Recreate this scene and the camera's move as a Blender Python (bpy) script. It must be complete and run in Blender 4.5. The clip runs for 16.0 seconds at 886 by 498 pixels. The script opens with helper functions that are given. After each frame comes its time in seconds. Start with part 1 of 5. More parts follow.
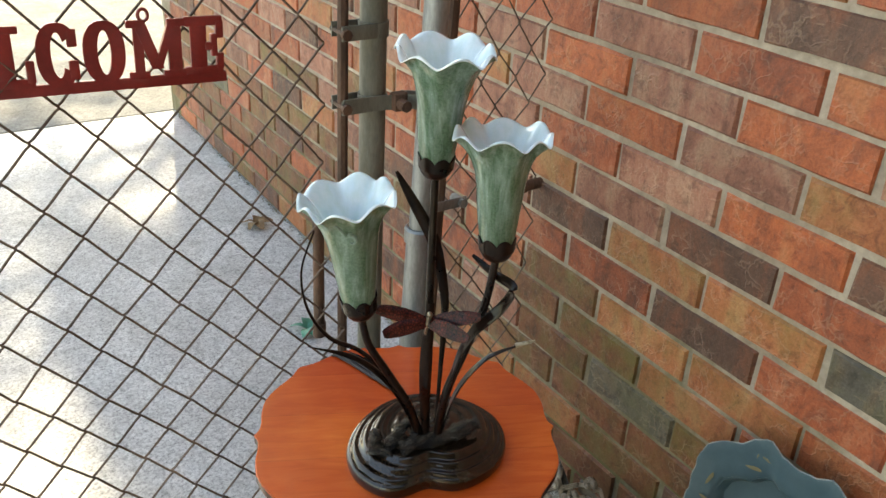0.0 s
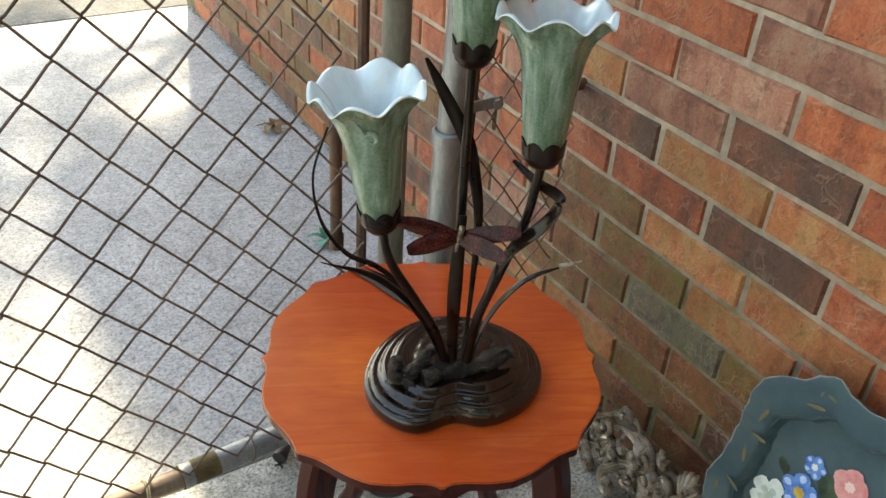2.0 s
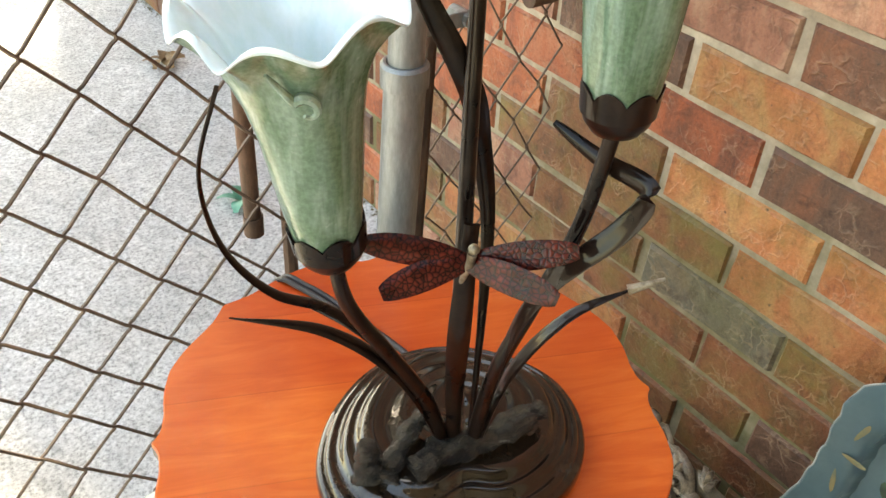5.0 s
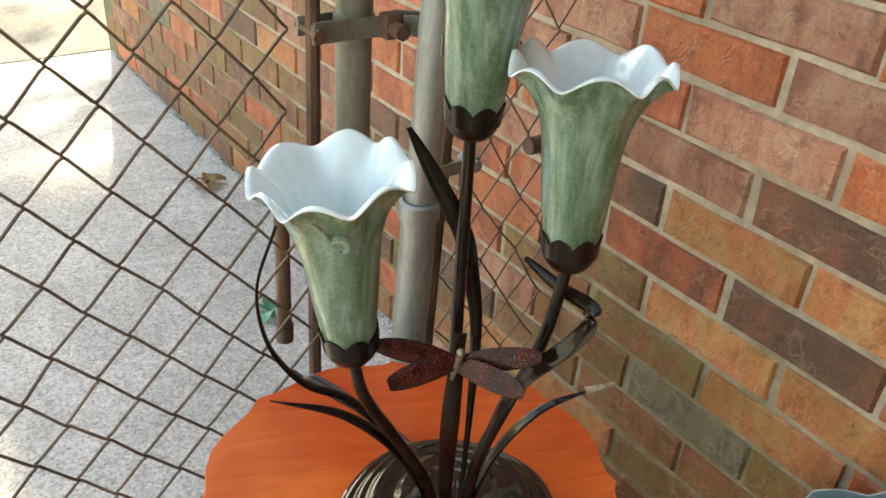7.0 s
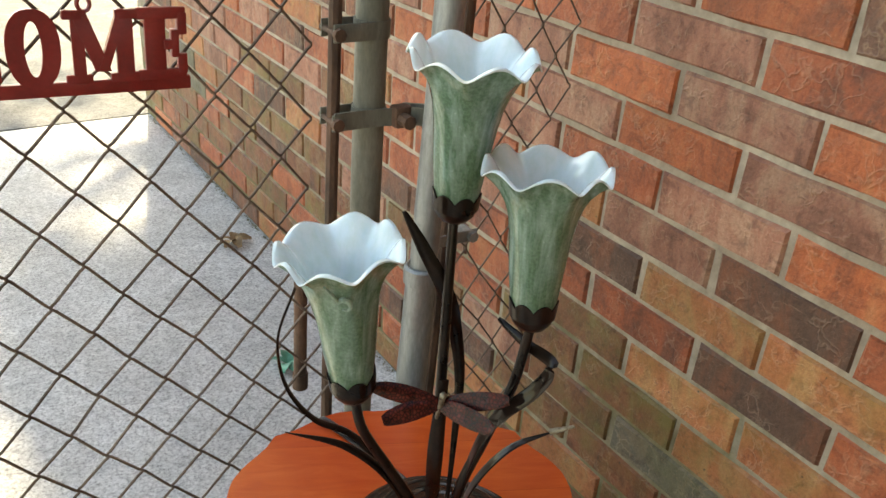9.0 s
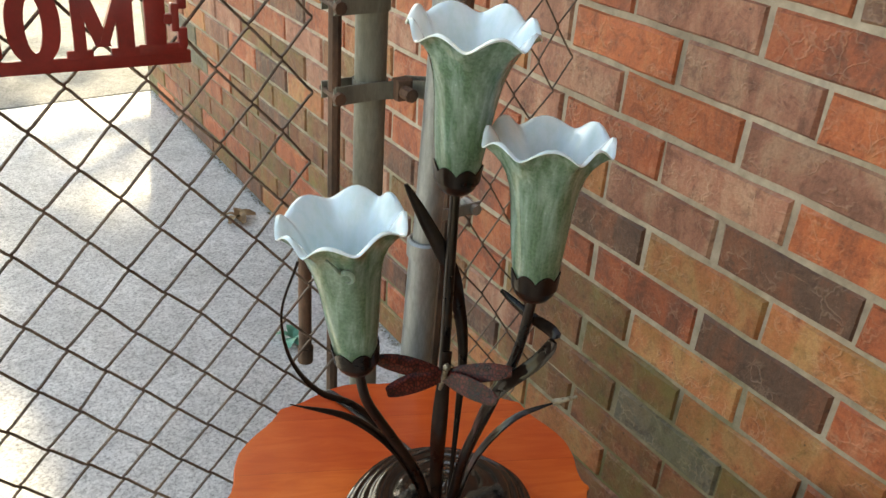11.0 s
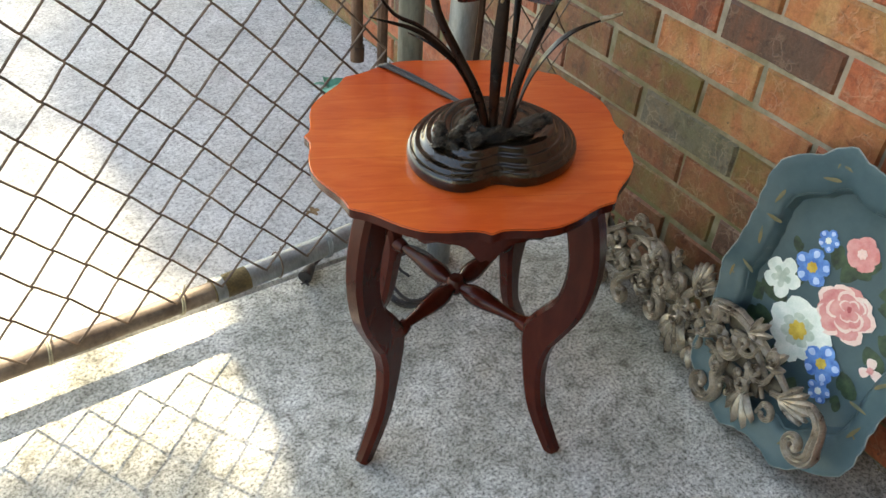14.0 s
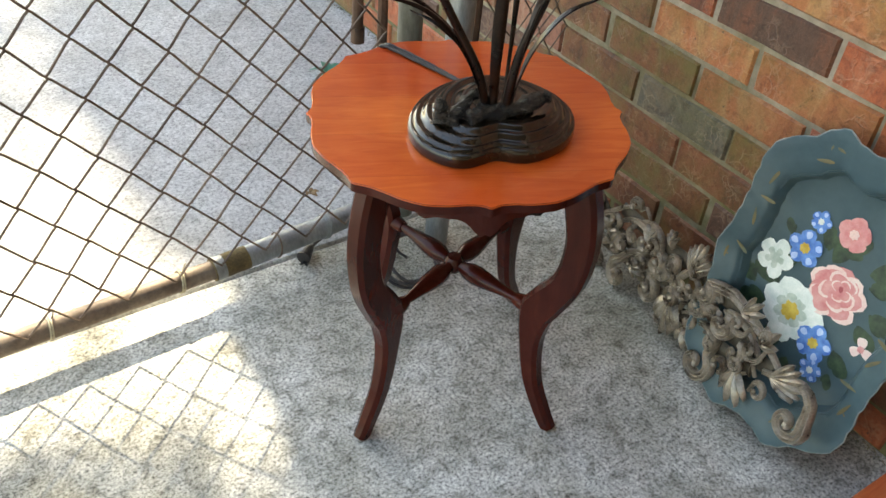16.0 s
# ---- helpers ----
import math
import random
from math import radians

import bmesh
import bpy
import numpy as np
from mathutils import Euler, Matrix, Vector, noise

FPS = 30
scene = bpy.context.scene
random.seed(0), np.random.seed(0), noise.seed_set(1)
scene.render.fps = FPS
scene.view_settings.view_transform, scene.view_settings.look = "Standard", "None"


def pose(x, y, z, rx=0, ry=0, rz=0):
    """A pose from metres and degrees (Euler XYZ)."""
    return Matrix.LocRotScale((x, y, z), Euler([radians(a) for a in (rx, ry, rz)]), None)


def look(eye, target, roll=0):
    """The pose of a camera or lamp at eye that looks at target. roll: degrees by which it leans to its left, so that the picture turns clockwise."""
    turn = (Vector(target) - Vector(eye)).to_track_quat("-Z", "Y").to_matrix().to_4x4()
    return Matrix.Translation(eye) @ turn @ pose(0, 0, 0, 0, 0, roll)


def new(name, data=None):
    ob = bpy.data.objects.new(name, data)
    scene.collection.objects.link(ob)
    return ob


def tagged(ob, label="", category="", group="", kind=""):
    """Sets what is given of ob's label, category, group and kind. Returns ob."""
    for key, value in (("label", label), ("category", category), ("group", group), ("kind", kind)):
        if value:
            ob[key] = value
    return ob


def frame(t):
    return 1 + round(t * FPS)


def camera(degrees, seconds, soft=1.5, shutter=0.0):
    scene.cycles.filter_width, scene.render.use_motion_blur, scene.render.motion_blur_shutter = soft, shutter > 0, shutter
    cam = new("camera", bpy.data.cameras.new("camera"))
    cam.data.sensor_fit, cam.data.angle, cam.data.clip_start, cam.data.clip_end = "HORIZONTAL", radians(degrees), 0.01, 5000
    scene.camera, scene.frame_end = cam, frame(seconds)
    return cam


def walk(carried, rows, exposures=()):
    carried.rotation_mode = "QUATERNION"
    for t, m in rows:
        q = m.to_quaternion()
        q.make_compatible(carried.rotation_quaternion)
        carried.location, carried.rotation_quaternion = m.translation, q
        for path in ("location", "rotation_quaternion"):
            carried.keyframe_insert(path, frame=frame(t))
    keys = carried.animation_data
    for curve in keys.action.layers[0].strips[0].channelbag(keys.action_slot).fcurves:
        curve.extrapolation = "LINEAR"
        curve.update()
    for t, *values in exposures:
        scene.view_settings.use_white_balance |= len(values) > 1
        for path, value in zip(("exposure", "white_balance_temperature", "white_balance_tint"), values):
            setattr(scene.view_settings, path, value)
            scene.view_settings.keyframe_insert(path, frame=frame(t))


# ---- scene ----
cam = camera(55.3, 16.0)
PATH = [
    (0, (0.04, 0.034, 1.205), (1.022, 1.503, 0.268), 2.9),
    (0.5, (0.043, 0.029, 1.206), (0.993, 1.502, 0.243), 2.4),
    (1, (0.046, 0.026, 1.206), (0.975, 1.488, 0.205), 1.8),
    (1.5, (0.05, 0.036, 1.192), (0.975, 1.489, 0.175), 2.8),
    (1.7, (0.061, 0.07, 1.198), (0.938, 1.492, 0.098), 1.6),
    (2, (0.094, 0.137, 1.134), (0.984, 1.536, 0.016), 3.5),
    (2.5, (0.157, 0.278, 1.064), (1.063, 1.574, -0.161), 2.6),
    (3, (0.212, 0.392, 1.012), (1.16, 1.597, -0.272), 3.7),
    (3.2, (0.223, 0.415, 1.002), (1.167, 1.591, -0.311), 3.5),
    (5.3, (0.236, 0.44, 0.988), (1.235, 1.648, -0.254), 3.7),
    (5.5, (0.233, 0.435, 0.994), (1.245, 1.652, -0.229), 3.8),
    (6, (0.22, 0.412, 1.012), (1.243, 1.681, -0.147), 3.1),
    (6.5, (0.205, 0.384, 1.031), (1.217, 1.682, -0.105), 3.5),
    (6.7, (0.174, 0.326, 1.082), (1.147, 1.631, -0.08), 6.7),
    (7, (0.175, 0.336, 1.073), (1.201, 1.701, 0.032), 4.0),
    (7.5, (0.148, 0.272, 1.113), (1.161, 1.696, 0.141), 3.8),
    (8, (0.135, 0.234, 1.139), (1.153, 1.689, 0.218), 4.5),
    (10.5, (0.125, 0.225, 1.149), (1.145, 1.672, 0.218), 4.1),
    (11, (0.129, 0.224, 1.146), (1.125, 1.658, 0.171), 3.8),
    (11.5, (0.125, 0.22, 1.145), (1.112, 1.643, 0.144), 4.2),
    (12, (0.102, 0.186, 1.152), (1.05, 1.635, 0.151), 4.4),
    (12.5, (0.07, 0.123, 1.153), (1.009, 1.591, 0.172), 4.8),
    (12.7, (0.068, 0.122, 1.161), (0.973, 1.558, 0.103), 4.4),
    (13, (0.035, 0.091, 1.108), (0.941, 1.51, 0.028), 5.0),
    (13.5, (-0.003, 0.086, 1.052), (0.904, 1.398, -0.156), 4.7),
    (14, (-0.033, 0.066, 1.014), (0.854, 1.328, -0.259), 3.7),
    (14.5, (-0.036, 0.047, 0.998), (0.854, 1.282, -0.3), 3.7),
    (15, (-0.037, 0.045, 0.998), (0.868, 1.264, -0.304), 4.3),
    (15.5, (-0.051, 0.05, 1.004), (0.85, 1.295, -0.276), 4.3),
    (16, (-0.053, 0.048, 1.006), (0.843, 1.294, -0.276), 4.5),
]
walk(cam, [(t, look(eye, target, roll)) for t, eye, target, roll in PATH],
     exposures=[(0, 2.29, 8750, 4), (2.0, 2.29, 8750, 4), (3.0, 2.72, 9300, 4), (5.5, 3.12, 10000, 4), (6.5, 2.98, 10100, 4), (7, 2.58, 9900, 4), (8, 2.31, 9400, 4), (11, 2.31, 9200, 4), (12.5, 2.32, 8900, 4), (14, 2.55, 8650, 4), (16, 2.58, 8650, 4)])


# ---- light ----
SUN_EL, SUN_AZ = radians(44.0), math.atan2(0.278, 0.96)          # azimuth from +y towards +x
world = bpy.data.worlds.new("sky")
scene.world = world
world.use_nodes = True
wn = world.node_tree.nodes
sky = wn.new("ShaderNodeTexSky")
sky.sky_type, sky.sun_disc = "NISHITA", False
sky.sun_elevation, sky.sun_rotation = SUN_EL, SUN_AZ
world.node_tree.links.new(sky.outputs[0], wn["Background"].inputs[0])
wn["Background"].inputs[1].default_value = 0.15
sun = new("sun", bpy.data.lights.new("sun", "SUN"))
sun.data.energy, sun.data.angle, sun.data.color = 3.0, radians(1.0), (1.0, 0.94, 0.84)
to_sun = Vector((math.sin(SUN_AZ) * math.cos(SUN_EL), math.cos(SUN_AZ) * math.cos(SUN_EL), math.sin(SUN_EL)))
sun.matrix_world = look(to_sun * 20, (0, 0, 0))

# ---- materials ----
def material(name):
    m = bpy.data.materials.new(name)
    m.use_nodes = True
    return m, m.node_tree.nodes, m.node_tree.links, m.node_tree.nodes["Principled BSDF"]


def ramp(nodes, stops):
    r = nodes.new("ShaderNodeValToRGB")
    e = r.color_ramp.elements
    while len(e) < len(stops):
        e.new(0.5)
    for el, (p, c) in zip(e, stops):
        el.position, el.color = p, (*c, 1)
    return r


def coords(nodes, links, scale=(1, 1, 1), obj=True):
    tc = nodes.new("ShaderNodeTexCoord")
    mp = nodes.new("ShaderNodeMapping")
    mp.inputs["Scale"].default_value = scale
    links.new(tc.outputs["Object" if obj else "Generated"], mp.inputs[0])
    return mp


def noise_tex(nodes, links, vec, scale, detail=4, rough=0.55, dist=0.0):
    n = nodes.new("ShaderNodeTexNoise")
    n.inputs["Scale"].default_value, n.inputs["Detail"].default_value = scale, detail
    n.inputs["Roughness"].default_value, n.inputs["Distortion"].default_value = rough, dist
    links.new(vec.outputs[0], n.inputs["Vector"])
    return n


def mixc(nodes, links, fac, a, b, mode="MIX"):
    m = nodes.new("ShaderNodeMix")
    m.data_type, m.blend_type = "RGBA", mode
    for k, v in ((0, fac), (6, a), (7, b)):
        if hasattr(v, "links"):
            links.new(v, m.inputs[k])
        else:
            m.inputs[k].default_value = v if k == 0 else (*v, 1)
    return m.outputs[2]


def bump(nodes, links, bsdf, height, strength, dist):
    b = nodes.new("ShaderNodeBump")
    b.inputs["Strength"].default_value, b.inputs["Distance"].default_value = strength, dist
    links.new(height, b.inputs["Height"])
    links.new(b.outputs[0], bsdf.inputs["Normal"])
    return b


def mottled(name, c1, c2, scale, rough=0.6, metal=0.0, fine=0.0, bump_s=0.3, bump_d=0.002, stretch=(1, 1, 1), coat=0.0, p=(0.35, 0.65), spec=0.5, coat_ior=1.5, coat_rough=0.12):
    """Two tones by large noise, darkened and lightened by fine grain, with bump."""
    m, n, l, b = material(name)
    v = coords(n, l, stretch)
    big = noise_tex(n, l, v, scale, 5)
    small = noise_tex(n, l, v, scale * 9, 4, 0.7)
    r = ramp(n, [(p[0], c1), (p[1], c2)])
    l.new(big.outputs[0], r.inputs[0])
    g = ramp(n, [(0.3, (1 - fine,) * 3), (0.7, (1 + fine,) * 3)])
    l.new(small.outputs[0], g.inputs[0])
    l.new(mixc(n, l, 1.0, r.outputs[0], g.outputs[0], "MULTIPLY"), b.inputs["Base Color"])
    rr = n.new("ShaderNodeMapRange")
    rr.inputs[3].default_value, rr.inputs[4].default_value = max(rough - 0.12, 0.03), min(rough + 0.12, 1)
    l.new(big.outputs[0], rr.inputs[0])
    l.new(rr.outputs[0], b.inputs["Roughness"])
    b.inputs["Metallic"].default_value = metal
    b.inputs["Coat Weight"].default_value = coat
    b.inputs["Coat Roughness"].default_value = coat_rough
    b.inputs["Coat IOR"].default_value = coat_ior
    if bump_s:
        bump(n, l, b, small.outputs[0], bump_s, bump_d)
    b.inputs["Specular IOR Level"].default_value = spec
    return m


def concrete(name, lo, mid, hi, stain, pit=(0.62, 0.61, 0.58), grain=150):
    m, n, l, b = material(name)
    v = coords(n, l)
    grit = noise_tex(n, l, v, grain, 4, 0.8)
    cloud = noise_tex(n, l, v, 2.2, 5, 0.6)
    blot = noise_tex(n, l, v, 38, 5, 0.75, 0.5)
    r = ramp(n, [(0.36, lo), (0.48, mid), (0.62, hi)])
    l.new(grit.outputs[0], r.inputs[0])
    peb = ramp(n, [(0.34, pit), (0.5, (1, 1, 1)), (0.7, (1.12, 1.12, 1.11))])
    l.new(blot.outputs[0], peb.inputs[0])
    c = mixc(n, l, 1.0, r.outputs[0], peb.outputs[0], "MULTIPLY")
    st = ramp(n, [(0.40, (1, 1, 1)), (0.60, stain)])
    l.new(cloud.outputs[0], st.inputs[0])
    cl2 = noise_tex(n, l, v, 7, 6, 0.75, 0.8)
    s2 = ramp(n, [(0.42, (1.05, 1.05, 1.04)), (0.66, stain)])
    l.new(cl2.outputs[0], s2.inputs[0])
    c = mixc(n, l, 1.0, c, s2.outputs[0], "MULTIPLY")
    l.new(mixc(n, l, 1.0, c, st.outputs[0], "MULTIPLY"), b.inputs["Base Color"])
    b.inputs["Roughness"].default_value = 0.85
    bump(n, l, b, grit.outputs[0], 0.5, 0.004)
    return m


def brick_mat(name, c1, c2, c3, moss=0.0):
    """One firing colour: blotches, dark iron spots, scratches and creases with painted pale glints, some moss."""
    m, n, l, b = material(name)
    v = coords(n, l)
    info = n.new("ShaderNodeObjectInfo")
    add = n.new("ShaderNodeVectorMath")
    add.operation = "MULTIPLY_ADD"
    l.new(info.outputs["Random"], add.inputs[0])
    add.inputs[1].default_value = (37, 53, 71)
    l.new(v.outputs[0], add.inputs[2])
    bandmap = n.new("ShaderNodeMapping")
    bandmap.inputs["Scale"].default_value = (1, 1, 0.4)
    l.new(add.outputs[0], bandmap.inputs[0])
    big = noise_tex(n, l, bandmap, 15, 5, 0.62, 0.8)
    r = ramp(n, [(0.34, c1), (0.5, c2), (0.64, c3)])
    l.new(big.outputs[0], r.inputs[0])
    fine = noise_tex(n, l, add, 240, 3, 0.7)
    g = ramp(n, [(0.25, (0.76, 0.74, 0.73)), (0.6, (1.08, 1.08, 1.08))])
    l.new(fine.outputs[0], g.inputs[0])
    c = mixc(n, l, 1.0, r.outputs[0], g.outputs[0], "MULTIPLY")
    soot = noise_tex(n, l, add, 34, 5, 0.7, 1.0)
    so = ramp(n, [(0.50, (1, 1, 1)), (0.70, (0.52, 0.47, 0.46))])
    l.new(soot.outputs[0], so.inputs[0])
    c = mixc(n, l, 1.0, c, so.outputs[0], "MULTIPLY")
    spot = noise_tex(n, l, add, 95, 2, 0.5)
    sp = ramp(n, [(0.72, (0, 0, 0)), (0.78, (0.8, 0.8, 0.8))])
    l.new(spot.outputs[0], sp.inputs[0])
    c = mixc(n, l, sp.outputs[0], c, (0.035, 0.025, 0.022))
    # pale drag marks of the face texture, their glints put into the colour
    st = n.new("ShaderNodeMapping")
    st.inputs["Rotation"].default_value = (0.6, 0, 0)
    st.inputs["Scale"].default_value = (1, 0.16, 1)
    l.new(add.outputs[0], st.inputs[0])
    wv = noise_tex(n, l, st, 150, 3, 0.6, 2.5)
    # wrinkles of the drawn clay: warped cell edges, glints on their crests painted pale
    wob = noise_tex(n, l, add, 22, 3, 0.6)
    warp = n.new("ShaderNodeVectorMath")
    warp.operation = "MULTIPLY_ADD"
    l.new(wob.outputs["Color"], warp.inputs[0])
    warp.inputs[1].default_value = (0.09, 0.09, 0.09)
    l.new(add.outputs[0], warp.inputs[2])
    cell = n.new("ShaderNodeTexVoronoi")
    cell.feature = "DISTANCE_TO_EDGE"
    cell.inputs["Scale"].default_value = 30
    l.new(warp.outputs[0], cell.inputs["Vector"])
    edge = ramp(n, [(0.0, (1, 1, 1)), (0.03, (0.7, 0.7, 0.7)), (0.10, (0, 0, 0))])
    l.new(cell.outputs["Distance"], edge.inputs[0])
    some = noise_tex(n, l, add, 19, 2, 0.5)
    sm = ramp(n, [(0.46, (0, 0, 0)), (0.60, (1, 1, 1))])
    l.new(some.outputs[0], sm.inputs[0])
    wrinkle = mixc(n, l, 1.0, edge.outputs[0], sm.outputs[0], "MULTIPLY")
    lump = noise_tex(n, l, add, 55, 3, 0.6, 0.6)
    c = mixc(n, l, mixc(n, l, 1.0, wrinkle, (0.17, 0.17, 0.17), "MULTIPLY"), c, (0.56, 0.42, 0.32))
    wr = ramp(n, [(0.62, (0, 0, 0)), (0.76, (0.34, 0.34, 0.34))])
    l.new(wv.outputs[0], wr.inputs[0])
    c = mixc(n, l, wr.outputs[0], c, (0.50, 0.36, 0.27))
    if moss:
        mo = noise_tex(n, l, add, 9, 4, 0.7)
        mr = ramp(n, [(0.45, (0, 0, 0)), (0.75, (moss, moss, moss))])
        l.new(mo.outputs[0], mr.inputs[0])
        c = mixc(n, l, mr.outputs[0], c, (0.13, 0.14, 0.035))
    c = mixc(n, l, 1.0, c, (0.97, 0.85, 0.71), "MULTIPLY")   # iron-rich clay
    rnd = n.new("ShaderNodeMapRange")
    rnd.inputs[3].default_value, rnd.inputs[4].default_value = 0.80, 1.13
    l.new(info.outputs["Random"], rnd.inputs[0])
    vm = n.new("ShaderNodeVectorMath")
    vm.operation = "SCALE"
    l.new(c, vm.inputs[0])
    l.new(rnd.outputs[0], vm.inputs["Scale"])
    l.new(vm.outputs[0], b.inputs["Base Color"])
    b.inputs["Roughness"].default_value = 0.58
    relief = mixc(n, l, 0.24, mixc(n, l, 0.75, fine.outputs[0], lump.outputs[0]), wrinkle)
    bump(n, l, b, relief, 0.55, 0.007)
    return m


def wood(name, c1, c2, c3, rough, coat, grain=(1, 14, 14), spec=0.4, turn=0.0, boards=False, blotch=(0.76, 0.50, 0.50)):
    m, n, l, b = material(name)
    v0 = coords(n, l)
    v0.inputs["Rotation"].default_value = (0, 0, turn)
    v = n.new("ShaderNodeMapping")
    v.inputs["Scale"].default_value = grain
    l.new(v0.outputs[0], v.inputs[0])
    g = noise_tex(n, l, v, 9, 6, 0.65, 1.2)
    r = ramp(n, [(0.28, c1), (0.5, c2), (0.72, c3)])
    l.new(g.outputs[0], r.inputs[0])
    v2 = coords(n, l)
    big = noise_tex(n, l, v2, 5, 3, 0.5)
    br = ramp(n, [(0.38, blotch), (0.60, (1.08, 1.10, 1.08))])
    l.new(big.outputs[0], br.inputs[0])
    c = mixc(n, l, 1.0, r.outputs[0], br.outputs[0], "MULTIPLY")
    if boards:                                              # glued-up boards, each stained a little differently
        sep = n.new("ShaderNodeSeparateXYZ")
        l.new(v0.outputs[0], sep.inputs[0])
        st = n.new("ShaderNodeMath")
        st.operation, st.inputs[1].default_value = "MULTIPLY", 1 / 0.088
        l.new(sep.outputs[1], st.inputs[0])
        fl = n.new("ShaderNodeMath")
        fl.operation = "FLOOR"
        l.new(st.outputs[0], fl.inputs[0])
        wnz = n.new("ShaderNodeTexWhiteNoise")
        wnz.noise_dimensions = "1D"
        l.new(fl.outputs[0], wnz.inputs["W"])
        tone = ramp(n, [(0.0, (0.86, 0.66, 0.72)), (0.55, (1.0, 0.95, 0.95)), (1.0, (1.05, 1.16, 1.05))])
        l.new(wnz.outputs["Value"], tone.inputs[0])
        c = mixc(n, l, 1.0, c, tone.outputs[0], "MULTIPLY")
        fr = n.new("ShaderNodeMath")
        fr.operation = "FRACT"
        l.new(st.outputs[0], fr.inputs[0])
        seam = ramp(n, [(0.0, (0.80, 0.72, 0.72)), (0.018, (1, 1, 1))])
        l.new(fr.outputs[0], seam.inputs[0])
        c = mixc(n, l, 1.0, c, seam.outputs[0], "MULTIPLY")
    l.new(c, b.inputs["Base Color"])
    b.inputs["Roughness"].default_value = rough
    b.inputs["Coat Weight"].default_value = coat
    b.inputs["Coat Roughness"].default_value = 0.2
    b.inputs["Specular IOR Level"].default_value = spec
    bump(n, l, b, g.outputs[0], 0.12, 0.001)
    return m


def glass_shade(name, c1, c2, c3, streak, trans, rough=0.18, mottle=1.0):
    """Cased opal glass: a pigmented body that lets some light through."""
    m, n, l, b = material(name)
    v = coords(n, l, streak)
    big = noise_tex(n, l, v, 24, 4, 0.6, 0.4)
    fine = noise_tex(n, l, coords(n, l), 420, 2, 0.6)
    r = ramp(n, [(0.28, c1), (0.5, c2), (0.75, c3)])
    l.new(big.outputs[0], r.inputs[0])
    g = ramp(n, [(0.35, (1 - 0.25 * mottle,) * 3), (0.68, (1 + 0.25 * mottle,) * 3)])
    l.new(fine.outputs[0], g.inputs[0])
    c = mixc(n, l, 1.0, r.outputs[0], g.outputs[0], "MULTIPLY")
    # the pigment thins out towards the blown rim, in drawn-out streaks
    at = n.new("ShaderNodeAttribute")
    at.attribute_name = "thinning"
    sx = noise_tex(n, l, v, 60, 3, 0.6, 0.3)
    ad = n.new("ShaderNodeMath")
    ad.operation, ad.inputs[1].default_value = "MULTIPLY_ADD", 0.7
    l.new(sx.outputs[0], ad.inputs[0])
    l.new(at.outputs["Fac"], ad.inputs[2])
    th = ramp(n, [(0.30, (0, 0, 0)), (0.74, (0.88, 0.88, 0.88))])
    l.new(ad.outputs[0], th.inputs[0])
    c = mixc(n, l, th.outputs[0], c, (0.62, 0.76, 0.70))
    fl = ramp(n, [(0.64, (0, 0, 0)), (0.70, (0.6, 0.6, 0.6))])
    l.new(noise_tex(n, l, coords(n, l), 330, 2, 0.5).outputs[0], fl.inputs[0])
    c = mixc(n, l, mixc(n, l, 1.0, fl.outputs[0], th.outputs[0], "MULTIPLY"), c, (0.86, 0.92, 0.90))
    l.new(c, b.inputs["Base Color"])
    b.inputs["Roughness"].default_value = rough
    b.inputs["Coat Weight"].default_value = 0.6
    b.inputs["Coat Roughness"].default_value = 0.05
    t = n.new("ShaderNodeBsdfTranslucent")
    l.new(c, t.inputs[0])
    mx = n.new("ShaderNodeMixShader")
    mx.inputs[0].default_value = trans
    l.new(b.outputs[0], mx.inputs[1])
    l.new(t.outputs[0], mx.inputs[2])
    l.new(mx.outputs[0], n["Material Output"].inputs[0])
    bump(n, l, b, big.outputs[0], 0.15, 0.002)
    return m


def painted(name, c1, c2, scale=60, rough=0.4):
    return mottled(name, c1, c2, scale, rough, fine=0.08, bump_s=0.15, bump_d=0.0006)


M_FLOOR = concrete("patio_concrete", (0.13, 0.128, 0.118), (0.58, 0.58, 0.56), (0.92, 0.915, 0.89), (0.60, 0.59, 0.54), (0.50, 0.49, 0.455), 200)
M_DRIVE = concrete("walk_concrete", (0.31, 0.31, 0.305), (0.57, 0.57, 0.565), (0.74, 0.74, 0.735), (0.86, 0.86, 0.85), (0.80, 0.80, 0.80))
# walk concrete darkened in colour, so the sunlit slab does not burn out
M_DRIVE_DIM = concrete("dimmed_concrete", (0.11, 0.11, 0.106), (0.19, 0.19, 0.183), (0.26, 0.26, 0.25), (0.78, 0.77, 0.75), (0.74, 0.74, 0.73))
M_GROUND = mottled("bare_soil", (0.10, 0.08, 0.055), (0.17, 0.14, 0.10), 3, 0.95, fine=0.3)
M_MORTAR = mottled("mortar", (0.30, 0.235, 0.175), (0.43, 0.355, 0.275), 6, 0.92, fine=0.22, bump_s=0.6, bump_d=0.003)
mn, ml = M_MORTAR.node_tree.nodes, M_MORTAR.node_tree.links
mb = mn["Principled BSDF"]
old = mb.inputs["Base Color"].links[0].from_socket
mossy = noise_tex(mn, ml, coords(mn, ml), 7, 5, 0.7)
msep = mn.new("ShaderNodeSeparateXYZ")
ml.new(coords(mn, ml).outputs[0], msep.inputs[0])
mlow = mn.new("ShaderNodeMath")
mlow.operation, mlow.inputs[1].default_value = "MULTIPLY_ADD", -0.75
ml.new(msep.outputs[2], mlow.inputs[0])
ml.new(mossy.outputs[0], mlow.inputs[2])
